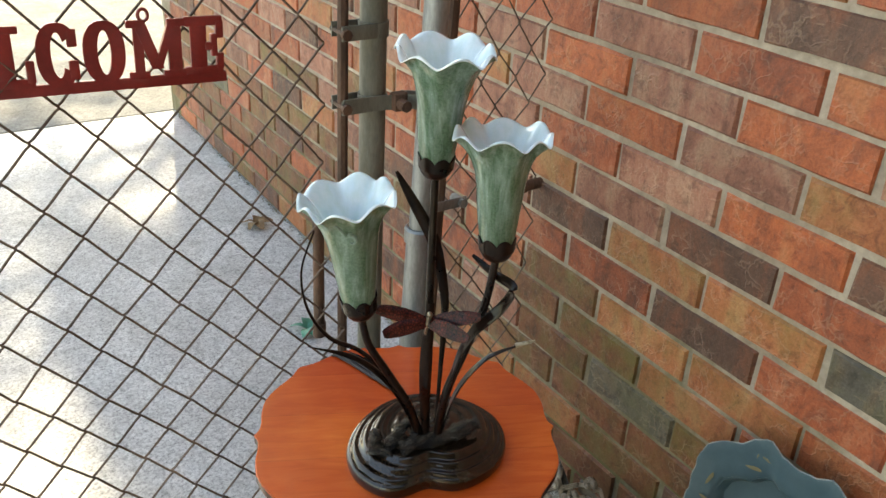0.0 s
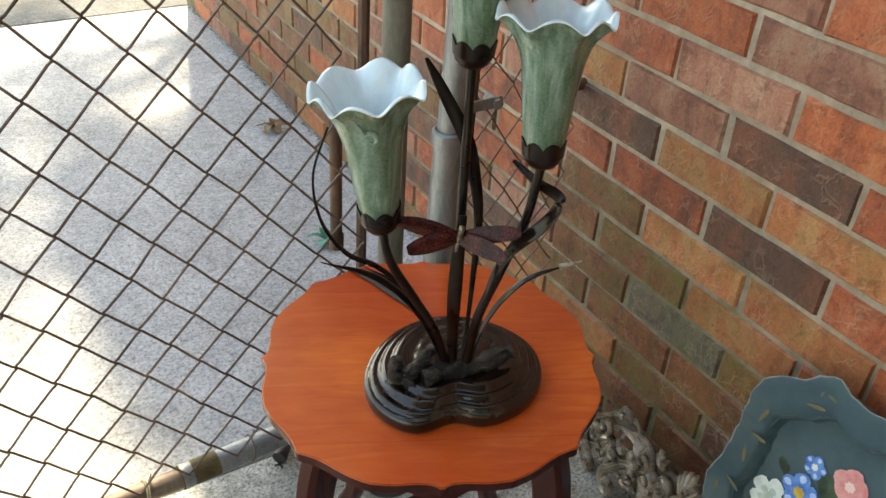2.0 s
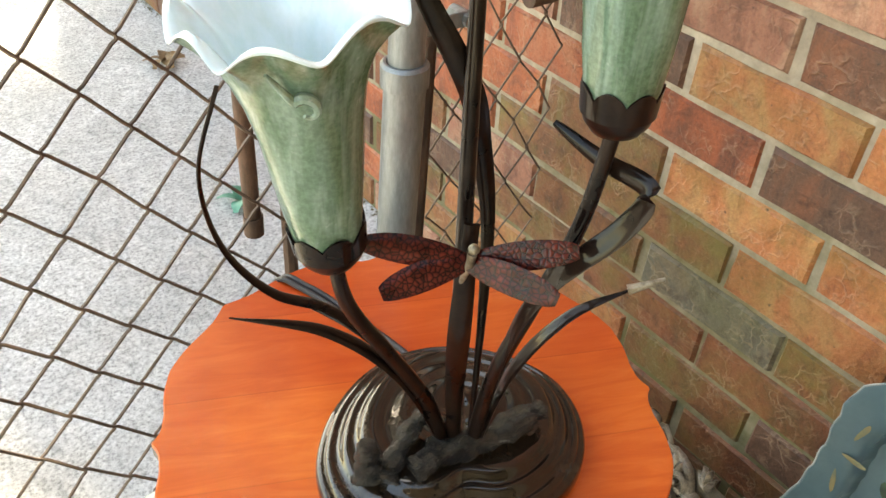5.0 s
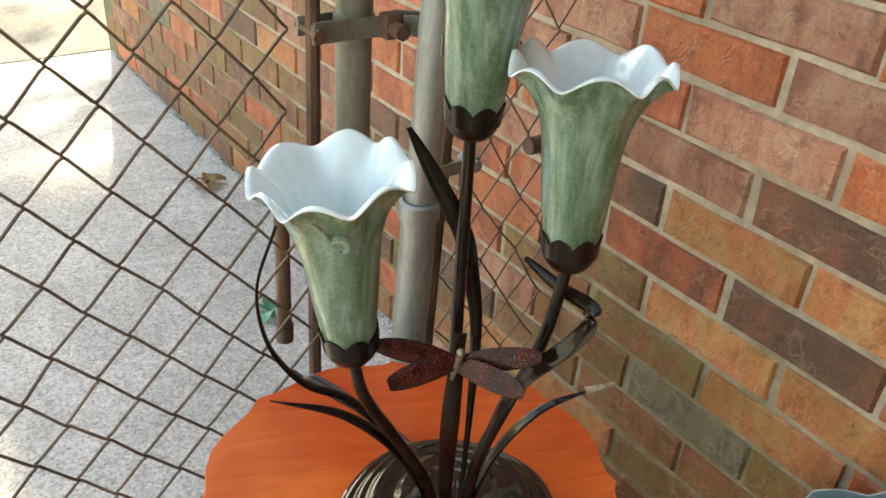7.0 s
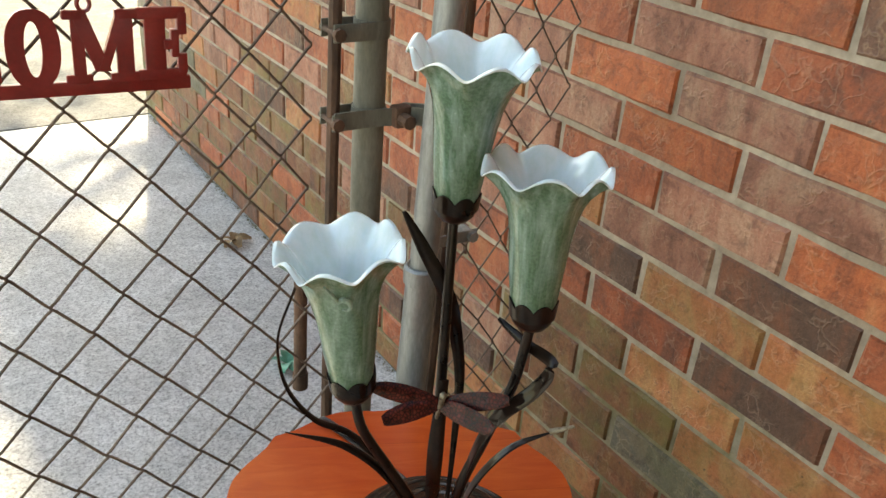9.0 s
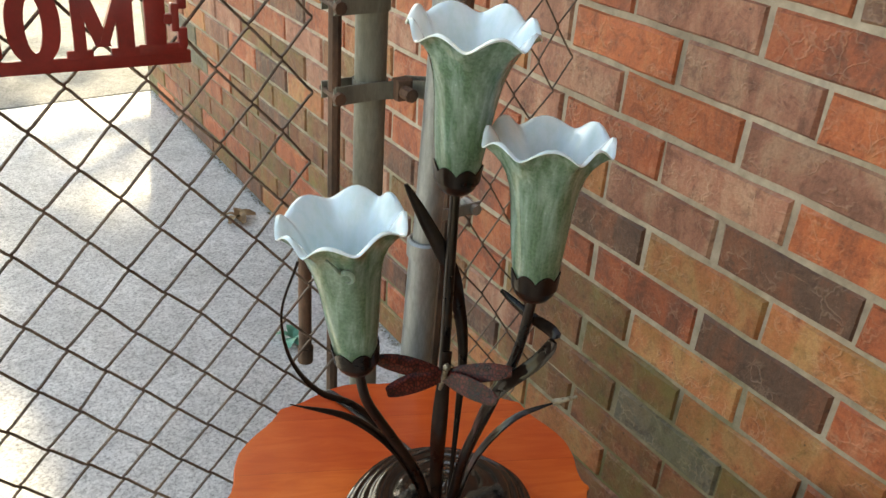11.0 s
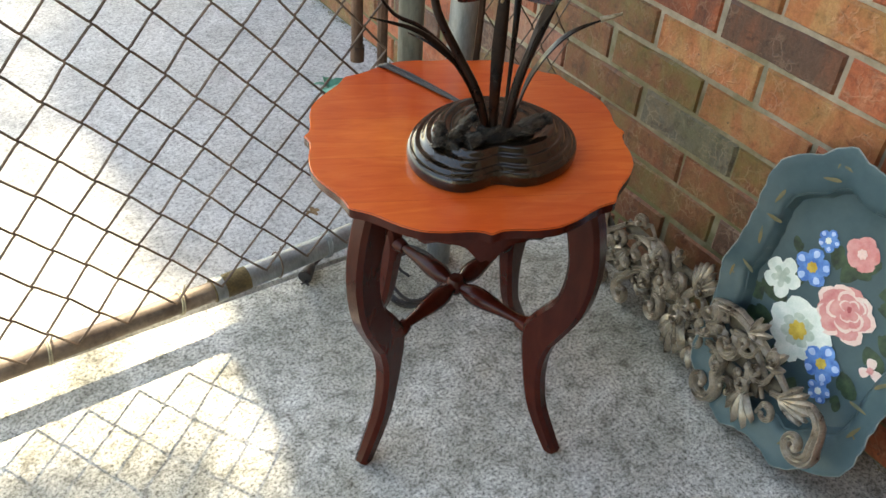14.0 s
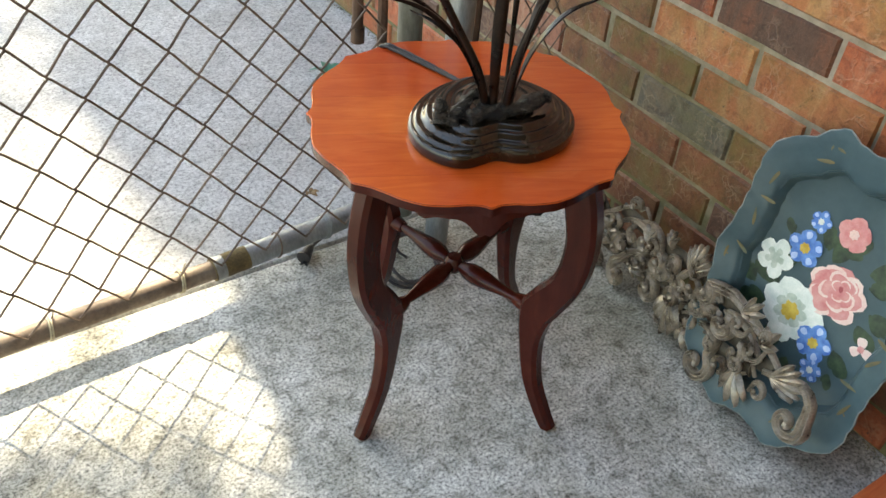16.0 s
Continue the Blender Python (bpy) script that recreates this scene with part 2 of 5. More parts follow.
mramp = ramp(mn, [(0.10, (0, 0, 0)), (0.42, (0.9, 0.9, 0.9))])
ml.new(mlow.outputs[0], mramp.inputs[0])
ml.new(mixc(mn, ml, mramp.outputs[0], old, (0.12, 0.105, 0.04)), mb.inputs["Base Color"])
BRICKS = {
    "orange": brick_mat("brick_orange", (0.26, 0.080, 0.040), (0.44, 0.122, 0.050), (0.44, 0.165, 0.075)),
    "red": brick_mat("brick_red", (0.18, 0.060, 0.038), (0.36, 0.095, 0.042), (0.40, 0.155, 0.09)),
    "dark": brick_mat("brick_dark", (0.085, 0.046, 0.036), (0.135, 0.070, 0.052), (0.22, 0.085, 0.05)),
    "mauve": brick_mat("brick_mauve", (0.20, 0.085, 0.062), (0.33, 0.150, 0.112), (0.40, 0.245, 0.19)),
    "tan": brick_mat("brick_tan", (0.34, 0.115, 0.048), (0.43, 0.165, 0.075), (0.43, 0.24, 0.115), 0.5),
    "moss": brick_mat("brick_mossy", (0.14, 0.062, 0.033), (0.22, 0.092, 0.042), (0.20, 0.13, 0.06), 0.85),
    "umber": brick_mat("brick_umber", (0.12, 0.048, 0.028), (0.21, 0.075, 0.038), (0.23, 0.105, 0.055), 0.5),
    "slate": brick_mat("brick_slate", (0.085, 0.085, 0.078), (0.13, 0.125, 0.11), (0.18, 0.14, 0.10), 0.45),
}
M_TOP = wood("table_top_wood", (0.62, 0.100, 0.018), (0.69, 0.130, 0.022), (0.75, 0.168, 0.032), 0.22, 0.75, (1.2, 7, 7), turn=-math.atan2(0.42, -0.90) + math.pi, boards=True, blotch=(0.86, 0.66, 0.66))
M_LEG = wood("table_leg_wood", (0.040, 0.0060, 0.0036), (0.053, 0.0082, 0.0046), (0.072, 0.012, 0.006), 0.22, 0.06, (3, 3, 1), spec=0.2, blotch=(0.7, 0.6, 0.6))
M_CRATE = wood("stained_pine", (0.26, 0.055, 0.018), (0.36, 0.085, 0.026), (0.42, 0.12, 0.04), 0.45, 0.2)
M_BRONZE = mottled("dark_bronze", (0.006, 0.0035, 0.003), (0.018, 0.009, 0.006), 40, 0.3, 0.0, 0.2, 0.10, 0.0005, spec=0.06, coat=0.38, coat_ior=1.5, coat_rough=0.05)
M_BASE = mottled("polished_bronze_resin", (0.009, 0.0055, 0.0032), (0.024, 0.014, 0.008), 30, 0.3, 0.0, 0.15, 0.0, spec=0.05, coat=1.0, coat_ior=1.55, coat_rough=0.02)
M_BARK = mottled("cast_bark", (0.006, 0.004, 0.003), (0.075, 0.062, 0.050), 90, 0.24, 0.1, 0.5, 1.0, 0.006, stretch=(0.45, 1, 1))
M_GREEN = glass_shade("green_mottled_glass", (0.095, 0.172, 0.092), (0.155, 0.255, 0.165), (0.26, 0.37, 0.285), (2.2, 2.2, 0.22), 0.34, 0.10, 0.75)
M_OPAL = glass_shade("opal_white_glass", (0.72, 0.87, 0.93), (0.82, 0.92, 0.96), (0.90, 0.95, 0.97), (2, 2, 0.6), 0.10, 0.10, 0.05)
M_WING, wn_, wl_, wb_ = material("red_art_glass")
wcell = wn_.new("ShaderNodeTexVoronoi")
wcell.feature = "DISTANCE_TO_EDGE"
wcell.inputs["Scale"].default_value = 300
wl_.new(coords(wn_, wl_).outputs[0], wcell.inputs["Vector"])
wvein = ramp(wn_, [(0.02, (0.022, 0.008, 0.006)), (0.12, (0.095, 0.014, 0.010)), (0.5, (0.17, 0.026, 0.018))])
wl_.new(wcell.outputs["Distance"], wvein.inputs[0])
wtone = ramp(wn_, [(0.35, (0.35, 0.30, 0.28)), (0.62, (1.0, 1.0, 1.0))])
wl_.new(noise_tex(wn_, wl_, coords(wn_, wl_), 60, 3).outputs[0], wtone.inputs[0])
wl_.new(mixc(wn_, wl_, 1.0, wvein.outputs[0], wtone.outputs[0], "MULTIPLY"), wb_.inputs["Base Color"])
wb_.inputs["Roughness"].default_value = 0.25
wb_.inputs["Specular IOR Level"].default_value = 0.25
bump(wn_, wl_, wb_, wcell.outputs["Distance"], 0.3, 0.002)
M_PEWTER = mottled("worn_gilt", (0.10, 0.07, 0.035), (0.42, 0.38, 0.30), 120, 0.35, 0.7, 0.2)
M_GALV = mottled("galvanised_steel", (0.22, 0.235, 0.24), (0.36, 0.375, 0.375), 26, 0.48, 0.55, 0.18, 0.2, 0.001, (1, 1, 0.25))
M_AGED = mottled("weathered_galvanised_steel", (0.13, 0.125, 0.10), (0.22, 0.215, 0.18), 18, 0.62, 0.35, 0.2, 0.3, 0.001, (1, 1, 0.3))
M_RUST = mottled("rusted_steel", (0.055, 0.032, 0.022), (0.16, 0.085, 0.055), 24, 0.75, 0.2, 0.3, 0.5, 0.001, (1, 1, 0.3))
M_RAIL = mottled("stained_pipe", (0.11, 0.075, 0.055), (0.22, 0.17, 0.13), 14, 0.6, 0.25, 0.25, 0.3, 0.001)
M_OCHRE = mottled("ochre_rust", (0.075, 0.050, 0.020), (0.19, 0.135, 0.055), 30, 0.8, 0.1, 0.3, 0.5, 0.001)
M_TIE = mottled("pale_tie_wire", (0.35, 0.30, 0.20), (0.55, 0.50, 0.36), 60, 0.5, 0.3, 0.2)
M_WIRE = mottled("rusty_wire", (0.085, 0.052, 0.036), (0.20, 0.145, 0.11), 9, 0.6, 0.35, 0.3, 0.3, 0.0006)
M_SIGN = mottled("red_painted_metal", (0.20, 0.014, 0.014), (0.30, 0.024, 0.022), 20, 0.34, 0.0, 0.12, 0.3, 0.001, coat=0.4)
M_TRAY = mottled("blue_grey_enamel", (0.050, 0.090, 0.105), (0.074, 0.118, 0.130), 9, 0.36, 0.0, 0.06, 0.08, 0.0006, coat=0.05, spec=0.3)
M_LIP = mottled("worn_enamel_edge", (0.07, 0.11, 0.125), (0.28, 0.29, 0.27), 30, 0.45, fine=0.1)
M_GOLD = painted("ochre_paint", (0.085, 0.095, 0.060), (0.18, 0.13, 0.05))
M_PINK = painted("pink_paint", (0.66, 0.20, 0.20), (0.76, 0.36, 0.34))
M_PINKD = painted("deep_pink_paint", (0.42, 0.06, 0.07), (0.58, 0.14, 0.15))
M_PINKL = painted("pale_pink_paint", (0.84, 0.55, 0.50), (0.86, 0.68, 0.62))
M_WHITE = painted("white_paint", (0.66, 0.72, 0.66), (0.86, 0.87, 0.82))
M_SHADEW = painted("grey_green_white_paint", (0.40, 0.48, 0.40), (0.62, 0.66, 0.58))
M_BLUEL = painted("pale_blue_paint", (0.36, 0.52, 0.82), (0.60, 0.70, 0.88))
M_YELLOW = painted("yellow_paint", (0.55, 0.33, 0.04), (0.72, 0.52, 0.10))
M_BLUE = painted("blue_paint", (0.04, 0.15, 0.50), (0.16, 0.36, 0.74))
M_LEAFP = painted("green_paint", (0.008, 0.022, 0.016), (0.045, 0.085, 0.040))
M_GESSO = mottled("aged_silvered_gesso", (0.075, 0.052, 0.036), (0.33, 0.275, 0.22), 34, 0.30, 0.40, 0.3, 0.3, 0.001, p=(0.30, 0.56))
M_RECESS = mottled("dark_recess_brown", (0.035, 0.024, 0.016), (0.10, 0.075, 0.050), 60, 0.6, 0.0, 0.3)
M_RUBBER = mottled("black_rubber", (0.012, 0.010, 0.012), (0.03, 0.025, 0.028), 60, 0.45, fine=0.1)
M_DRY = mottled("dry_leaf", (0.16, 0.09, 0.04), (0.32, 0.20, 0.10), 60, 0.8, fine=0.2)
M_SCRAP = mottled("faded_green_plastic", (0.04, 0.20, 0.13), (0.10, 0.32, 0.22), 60, 0.5, fine=0.1)
M_MOSS = mottled("moss_and_dirt", (0.13, 0.12, 0.055), (0.26, 0.22, 0.14), 40, 0.95, fine=0.3, bump_s=0)
M_RENDERED = mottled("drab_painted_render", (0.20, 0.17, 0.13), (0.27, 0.23, 0.18), 3, 0.9, fine=0.15)
M_ROOF = mottled("asphalt_shingle", (0.06, 0.055, 0.05), (0.11, 0.10, 0.09), 20, 0.95, fine=0.3)
M_TRUNK = mottled("tree_bark", (0.06, 0.045, 0.032), (0.14, 0.11, 0.08), 9, 0.9, fine=0.3, bump_s=0.8, bump_d=0.02)
M_LEAF = mottled("tree_leaf", (0.035, 0.075, 0.018), (0.07, 0.13, 0.03), 2, 0.5, fine=0.2, bump_s=0)


# ---- mesh helpers ----
def finish(name, bm, mat, smooth=True):
    me = bpy.data.meshes.new(name)
    bmesh.ops.recalc_face_normals(bm, faces=bm.faces)
    bm.to_mesh(me)
    bm.free()
    for mm in (mat if isinstance(mat, (list, tuple)) else [mat]):
        me.materials.append(mm)
    if smooth:
        me.polygons.foreach_set("use_smooth", [True] * len(me.polygons))
        me.set_sharp_from_angle(angle=radians(38))
    return me


def part(name, bm, mat, parent=None, label="", smooth=True):
    ob = new(name, finish(name, bm, mat, smooth))
    if parent:
        ob.parent = parent
        ob.matrix_parent_inverse = parent.matrix_world.inverted()
    return tagged(ob, label)


def thing(name, at, label, category, group="", kind=""):
    ob = new(name)
    ob.empty_display_size = 0.02
    ob.location = at
    ob.matrix_world = Matrix.Translation(at)
    return tagged(ob, label, category, group, kind)


def box(bm, lo, hi, bevel=0.0):
    lo, hi = Vector(lo), Vector(hi)
    r = bmesh.ops.create_cube(bm, size=1)
    bmesh.ops.scale(bm, verts=r["verts"], vec=hi - lo)
    bmesh.ops.translate(bm, verts=r["verts"], vec=(lo + hi) / 2)
    if bevel:
        es = list({e for v in r["verts"] for e in v.link_edges})
        bmesh.ops.bevel(bm, geom=es, offset=bevel, segments=2, affect="EDGES", profile=0.6)


def spline(pts, n):
    """Catmull-Rom through pts, n samples a span."""
    P = [Vector(p) for p in pts]
    P = [2 * P[0] - P[1]] + P + [2 * P[-1] - P[-2]]
    out = []
    for i in range(1, len(P) - 2):
        for k in range(n):
            t = k / n
            a, b, c, d = P[i - 1:i + 3]
            out.append(0.5 * (2 * b + (c - a) * t + (2 * a - 5 * b + 4 * c - d) * t * t + (3 * b - a - 3 * c + d) * t ** 3))
    out.append(P[-2])
    return out


def sweep(bm, path, section, ref=None, cap=True):
    """section(t): list of (u, v) offsets; u lies along the side given by ref (blades), v along the normal."""
    rings, n = [], len(path)
    side = None
    for i, p in enumerate(path):
        tan = (path[min(i + 1, n - 1)] - path[max(i - 1, 0)]).normalized()
        if ref is not None:
            side = Vector(ref) - tan * tan.dot(Vector(ref))
        elif side is None:
            side = tan.orthogonal()
        else:
            side = side - tan * tan.dot(side)
        side.normalize()
        nor = tan.cross(side)
        rings.append([bm.verts.new(p + side * u + nor * v) for u, v in section(i / (n - 1))])
    m = len(rings[0])
    for a, b in zip(rings, rings[1:]):
        for k in range(m):
            bm.faces.new((a[k], a[(k + 1) % m], b[(k + 1) % m], b[k]))
    if cap:
        bm.faces.new(rings[0][::-1])
        bm.faces.new(rings[-1])


def tube(bm, path, radius, sides=12, ref=None, cap=True):
    rad = radius if callable(radius) else (lambda t: radius)
    sweep(bm, path, lambda t: [(rad(t) * math.cos(2 * math.pi * k / sides), rad(t) * math.sin(2 * math.pi * k / sides)) for k in range(sides)], ref, cap)


def blade(bm, path, width, thick, ref, sides=10):
    """A long leaf: a flattened, folded section that tapers to its tip."""
    def sec(t):
        w = width(t) if callable(width) else width * min(1, 0.35 + 2.2 * t) * max(0.04, 1 - t ** 3)
        return [(w * math.cos(2 * math.pi * k / sides), thick * math.sin(2 * math.pi * k / sides) + 0.25 * abs(w * math.cos(2 * math.pi * k / sides))) for k in range(sides)]
    sweep(bm, path, sec, ref)


def lathe(bm, profile, centre=(0, 0, 0), axis=(0, 0, 1), sides=32, wave=None):
    """Turn (r, h) round the axis; wave(angle, i) alters (r, h)."""
    q = Vector((0, 0, 1)).rotation_difference(Vector(axis).normalized())
    rings = []
    for i, (r, h) in enumerate(profile):
        ring = []
        for k in range(sides):
            a = 2 * math.pi * k / sides
            rr, hh = wave(a, i, r, h) if wave else (r, h)
            ring.append(bm.verts.new(Vector(centre) + q @ Vector((rr * math.cos(a), rr * math.sin(a), hh))))
        rings.append(ring)
    for a, b in zip(rings, rings[1:]):
        for k in range(sides):
            bm.faces.new((a[k], a[(k + 1) % sides], b[(k + 1) % sides], b[k]))
    return rings


def outline_slab(bm, pts, z0, z1, bevel=0.0):
    f = bm.faces.new([bm.verts.new((x, y, z0)) for x, y in pts])
    r = bmesh.ops.extrude_face_region(bm, geom=[f])
    vs = [v for v in r["geom"] if isinstance(v, bmesh.types.BMVert)]
    bmesh.ops.translate(bm, verts=vs, vec=(0, 0, z1 - z0))
    if bevel:
        es = [e for v in vs for e in v.link_edges if all(w in vs for w in e.verts)]
        bmesh.ops.bevel(bm, geom=list(set(es)), offset=bevel, segments=3, affect="EDGES")


# ---- ground and slabs ----
bm = bmesh.new()
bmesh.ops.create_grid(bm, x_segments=2, y_segments=2, size=400)
bmesh.ops.translate(bm, verts=bm.verts, vec=(0, 0, -0.06))
ob = part("ground", bm, M_GROUND)
tagged(ob, "bare brown soil round the concrete slabs", "ground", kind="structure")
for nm, lo, hi, mt, lab in (
        ("pavement_patio", (-6, -5, -0.12), (0.98, 1.135, 0), M_FLOOR, "rough grey exposed-aggregate patio concrete, stained"),
        ("pavement_walk", (-6, 1.147, -0.12), (0.98, 3.515, -0.002), M_DRIVE, "smooth light grey concrete walk beside the brick wall"),
        ("pavement_drive", (-6, 3.53, -0.12), (7.0, 14.0, -0.003), M_DRIVE_DIM, "sunlit driveway beyond the walk, its concrete darkened to offset the sun")):
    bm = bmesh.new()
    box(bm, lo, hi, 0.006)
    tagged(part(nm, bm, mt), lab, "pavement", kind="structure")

# ---- brick house ----
WALL_X, WALL_END, COURSE, PITCH = 0.965, 3.55, 0.0677, 0.2075
bm = bmesh.new()
box(bm, (WALL_X + 0.0048, -4.5, -0.1), (WALL_X + 0.25, WALL_END - 0.006, 2.50))
wall_house = part("wall_house", bm, M_MORTAR, smooth=False)
tagged(wall_house, "red and brown brick house wall with sandy mortar joints", "wall", kind="structure")
bm = bmesh.new()
for a, b in (((0.93, 2.50), (5.0, 4.2)),):
    v = [bm.verts.new(p) for p in ((a[0], -4.8, a[1]), (b[0], -4.8, b[1]), (b[0], WALL_END + 0.02, b[1]), (a[0], WALL_END + 0.02, a[1]))]
    f = bm.faces.new(v)
    bmesh.ops.solidify(bm, geom=[f], thickness=0.06)
tagged(part("roof_house", bm, M_ROOF, smooth=False), "grey shingle roof over the brick wall", "roof", kind="structure")
bm = bmesh.new()
box(bm, (WALL_X + 0.25, WALL_END - 0.25, -0.1), (5.0, WALL_END - 0.006, 2.6))
tagged(part("wall_gable", bm, M_MORTAR, smooth=False), "end wall of the brick house", "wall", kind="structure")

# added wall behind the camera: blocks low sky from reflections
bm = bmesh.new()
box(bm, (-4.0, -2.6, -0.1), (WALL_X + 0.007, -2.4, 2.5))
tagged(part("wall_back", bm, M_RENDERED, smooth=False), "plain wall out of view, added to darken reflections", "wall", kind="structure")

# added roof behind and above the camera, sized to hold back sky light
bm = bmesh.new()
box(bm, (-2.2, -2.395, 2.42), (0.925, -0.06, 2.49))
tagged(part("ceiling_patio", bm, M_RENDERED, smooth=False), "plain roof out of view, added to cut sky light and reflections", "ceiling", kind="structure")

# ---- unseen tree that dapples the walk, with leaves added to shade the patio ----
rng = random.Random(7)
tree = thing("tree", (2.6, 7.2, -0.06), "leafy tree out of view that dapples the walk, thickened to shade the patio", "tree")
bm = bmesh.new()
tube(bm, spline([(2.6, 7.2, -0.06), (2.55, 7.15, 1.5), (2.4, 7.0, 3.2), (2.2, 6.8, 5.2)], 6), lambda t: 0.17 * (1 - 0.7 * t) + 0.06 * (1 - t) ** 6, 12)
limbs = []
for k in range(7):
    a, h = k * 2.4, 2.6 + 0.28 * k
    p = Vector((2.45, 7.05, h))
    e = Vector(((1.9, 3.2, 4.6), (2.0, 4.0, 4.6), (2.1, 4.8, 4.6), (0.8, 6.7, 4.6), (0.4, 7.6, 4.6), (1.8, 7.6, 4.8), (2.3, 6.9, 4.9))[k])
    limbs.append((p, e))
    tube(bm, spline([p, p.lerp(e, 0.5) + Vector((0, 0, 0.15)), e], 4), lambda t: 0.06 * (1 - 0.8 * t), 8)
part("trunk", bm, M_TRUNK, tree)
vs, fs = [], []
def leaf_card(c):
    u = Vector((rng.gauss(0, 1), rng.gauss(0, 1), rng.gauss(0, 1))).normalized()
    w = u.orthogonal().normalized()
    s = rng.uniform(0.06, 0.12)
    i = len(vs)
    vs.extend((c - u * s, c + w * s * 0.45, c + u * s, c - w * s * 0.45))
    fs.append((i, i + 1, i + 2, i + 3))
for k in range(7000):                                   # dense crown added to shade the patio; askew edge follows the sun patch
    x = rng.uniform(-0.6, 2.1)
    edge = max(5.1, min(5.6, 6.257 - 0.605 * x))
    leaf_card(Vector((x, min(rng.uniform(2.4, edge), edge - abs(rng.gauss(0, 0.07))), 4.6 + rng.gauss(0, 0.12))))
# extra leaves that keep a sun fleck off the tabletop
for k in range(260):
    leaf_card(Vector((1.5 + rng.gauss(0, 0.10), 4.93 + rng.gauss(0, 0.08), 4.6 + rng.gauss(0, 0.1))))
for k in range(1500):                                   # a hanging bough, added to shade the walk beside the wall
    leaf_card(Vector((rng.uniform(1.55, 2.1) + rng.gauss(0, 0.03), rng.uniform(5.85, 6.95) + rng.gauss(0, 0.06), 4.6 + rng.gauss(0, 0.1))))
for cx, cy, cz, sp, cnt in ((0.75, 6.95, 4.6, 0.30, 230), (1.62, 7.45, 4.7, 0.26, 380), (0.35, 7.5, 4.7, 0.38, 350), (1.35, 6.75, 4.6, 0.12, 90), (2.3, 6.9, 4.9, 0.5, 400), (1.3, 8.5, 4.9, 0.5, 700)):
    for k in range(cnt):
        leaf_card(Vector((cx + rng.gauss(0, sp), cy + rng.gauss(0, sp), cz + rng.gauss(0, 0.25))))
me = bpy.data.meshes.new("crown")
me.from_pydata([tuple(v) for v in vs], [], fs)
me.materials.append(M_LEAF)
crown = new("crown", me)
crown.parent, crown.matrix_parent_inverse = tree, tree.matrix_world.inverted()

# ---- chain-link gate ----
GY = 1.14
def straight(a, b, n=2):
    return [Vector(a).lerp(Vector(b), k / (n - 1)) for k in range(n)]


def gate_knot(i, j):
    """Rest place of a knot of the sagging gate mesh: a stretched grid that bellies towards the patio."""
    a, b = min(max(i, -8), 6) / 10, min(max(j, -1), 16) / 10
    x = 0.31223 + 0.40536 * a - 0.01426 * b - 0.00905 * a * a - 0.03989 * a * b - 0.0039 * b * b - 0.00578 * a ** 3 + 0.00661 * a * a * b + 0.01733 * a * b * b + 0.00381 * b ** 3
    z = 0.80032 - 0.01395 * a - 0.43907 * b + 0.01983 * a * a + 0.00307 * a * b + 0.03942 * b * b + 0.00993 * a ** 3 - 0.02439 * a * a * b - 0.01913 * b ** 3
    x, z = x + 0.0385 * (i - 10 * a), z - 0.0445 * (j - 10 * b)
    return Vector((x, 1.118 + 0.04 * x - 0.037 * min(1, max(0, (0.85 - z) / 0.4)), z))


def lattice(bm, inside, place, ni, nj, r=0.0017, amp=0.004, loose=0.0022):
    """Woven zigzag wires: each goes down a column of diamonds and hooks its neighbours at the knots."""
    lr = random.Random(3)
    jit = {}
    def knot(i, j):
        if (i, j) not in jit:
            jit[(i, j)] = Vector((lr.gauss(0, loose), lr.gauss(0, loose), lr.gauss(0, loose)))
        return place(i, j) + jit[(i, j)]
    for i in ni:
        run = []
        for j in nj:
            kx = i + (j + i) % 2
            p = knot(kx, j)
            p = p + Vector((-0.0011 if kx == i else 0.0011, amp * (0.5 if kx == i else -0.5), 0))
            if inside(p):
                run.append(p)
            else:
                if len(run) > 1:
                    draw(bm, run, r)
                run = []
        if len(run) > 1:
            draw(bm, run, r)


def draw(bm, run, r):
    path = []
    for a, b in zip(run, run[1:]):
        d = (b - a)
        path += [a + d * 0.04, a + d * 0.14 + Vector((0, 0, 0.0012)), a + d * 0.86 - Vector((0, 0, 0.0012)), a + d * 0.96]
    tube(bm, path, r, 5)


gate = thing("chain_link_gate", (0.3, GY, 0), "rusty chain-link gate on a galvanised pipe frame", "gate")
bm = bmesh.new()
tube(bm, spline([(-0.75, 1.078, 0.058), (-0.1, 1.096, 0.058), (0.25, 1.107, 0.059)], 8), 0.0165, 16)
part("bottom_rail", bm, M_RAIL, gate, "weathered brownish bottom pipe")
bm = bmesh.new()
tube(bm, spline([(0.245, 1.107, 0.059), (0.42, 1.119, 0.060), (0.615, 1.14, 0.060)], 6), lambda t: 0.0195 + 0.002 * math.exp(-(t / 0.04) ** 2), 16)
part("rail_sleeve", bm, M_GALV, gate, "scuffed grey pipe sleeve")
bm = bmesh.new()
tube(bm, spline([(0.243, 1.1068, 0.059), (0.275, 1.109, 0.0592), (0.305, 1.111, 0.0594)], 5), 0.0203, 16)
part("rust_scab", bm, M_OCHRE, gate, "rust-stained ochre end of the sleeve")
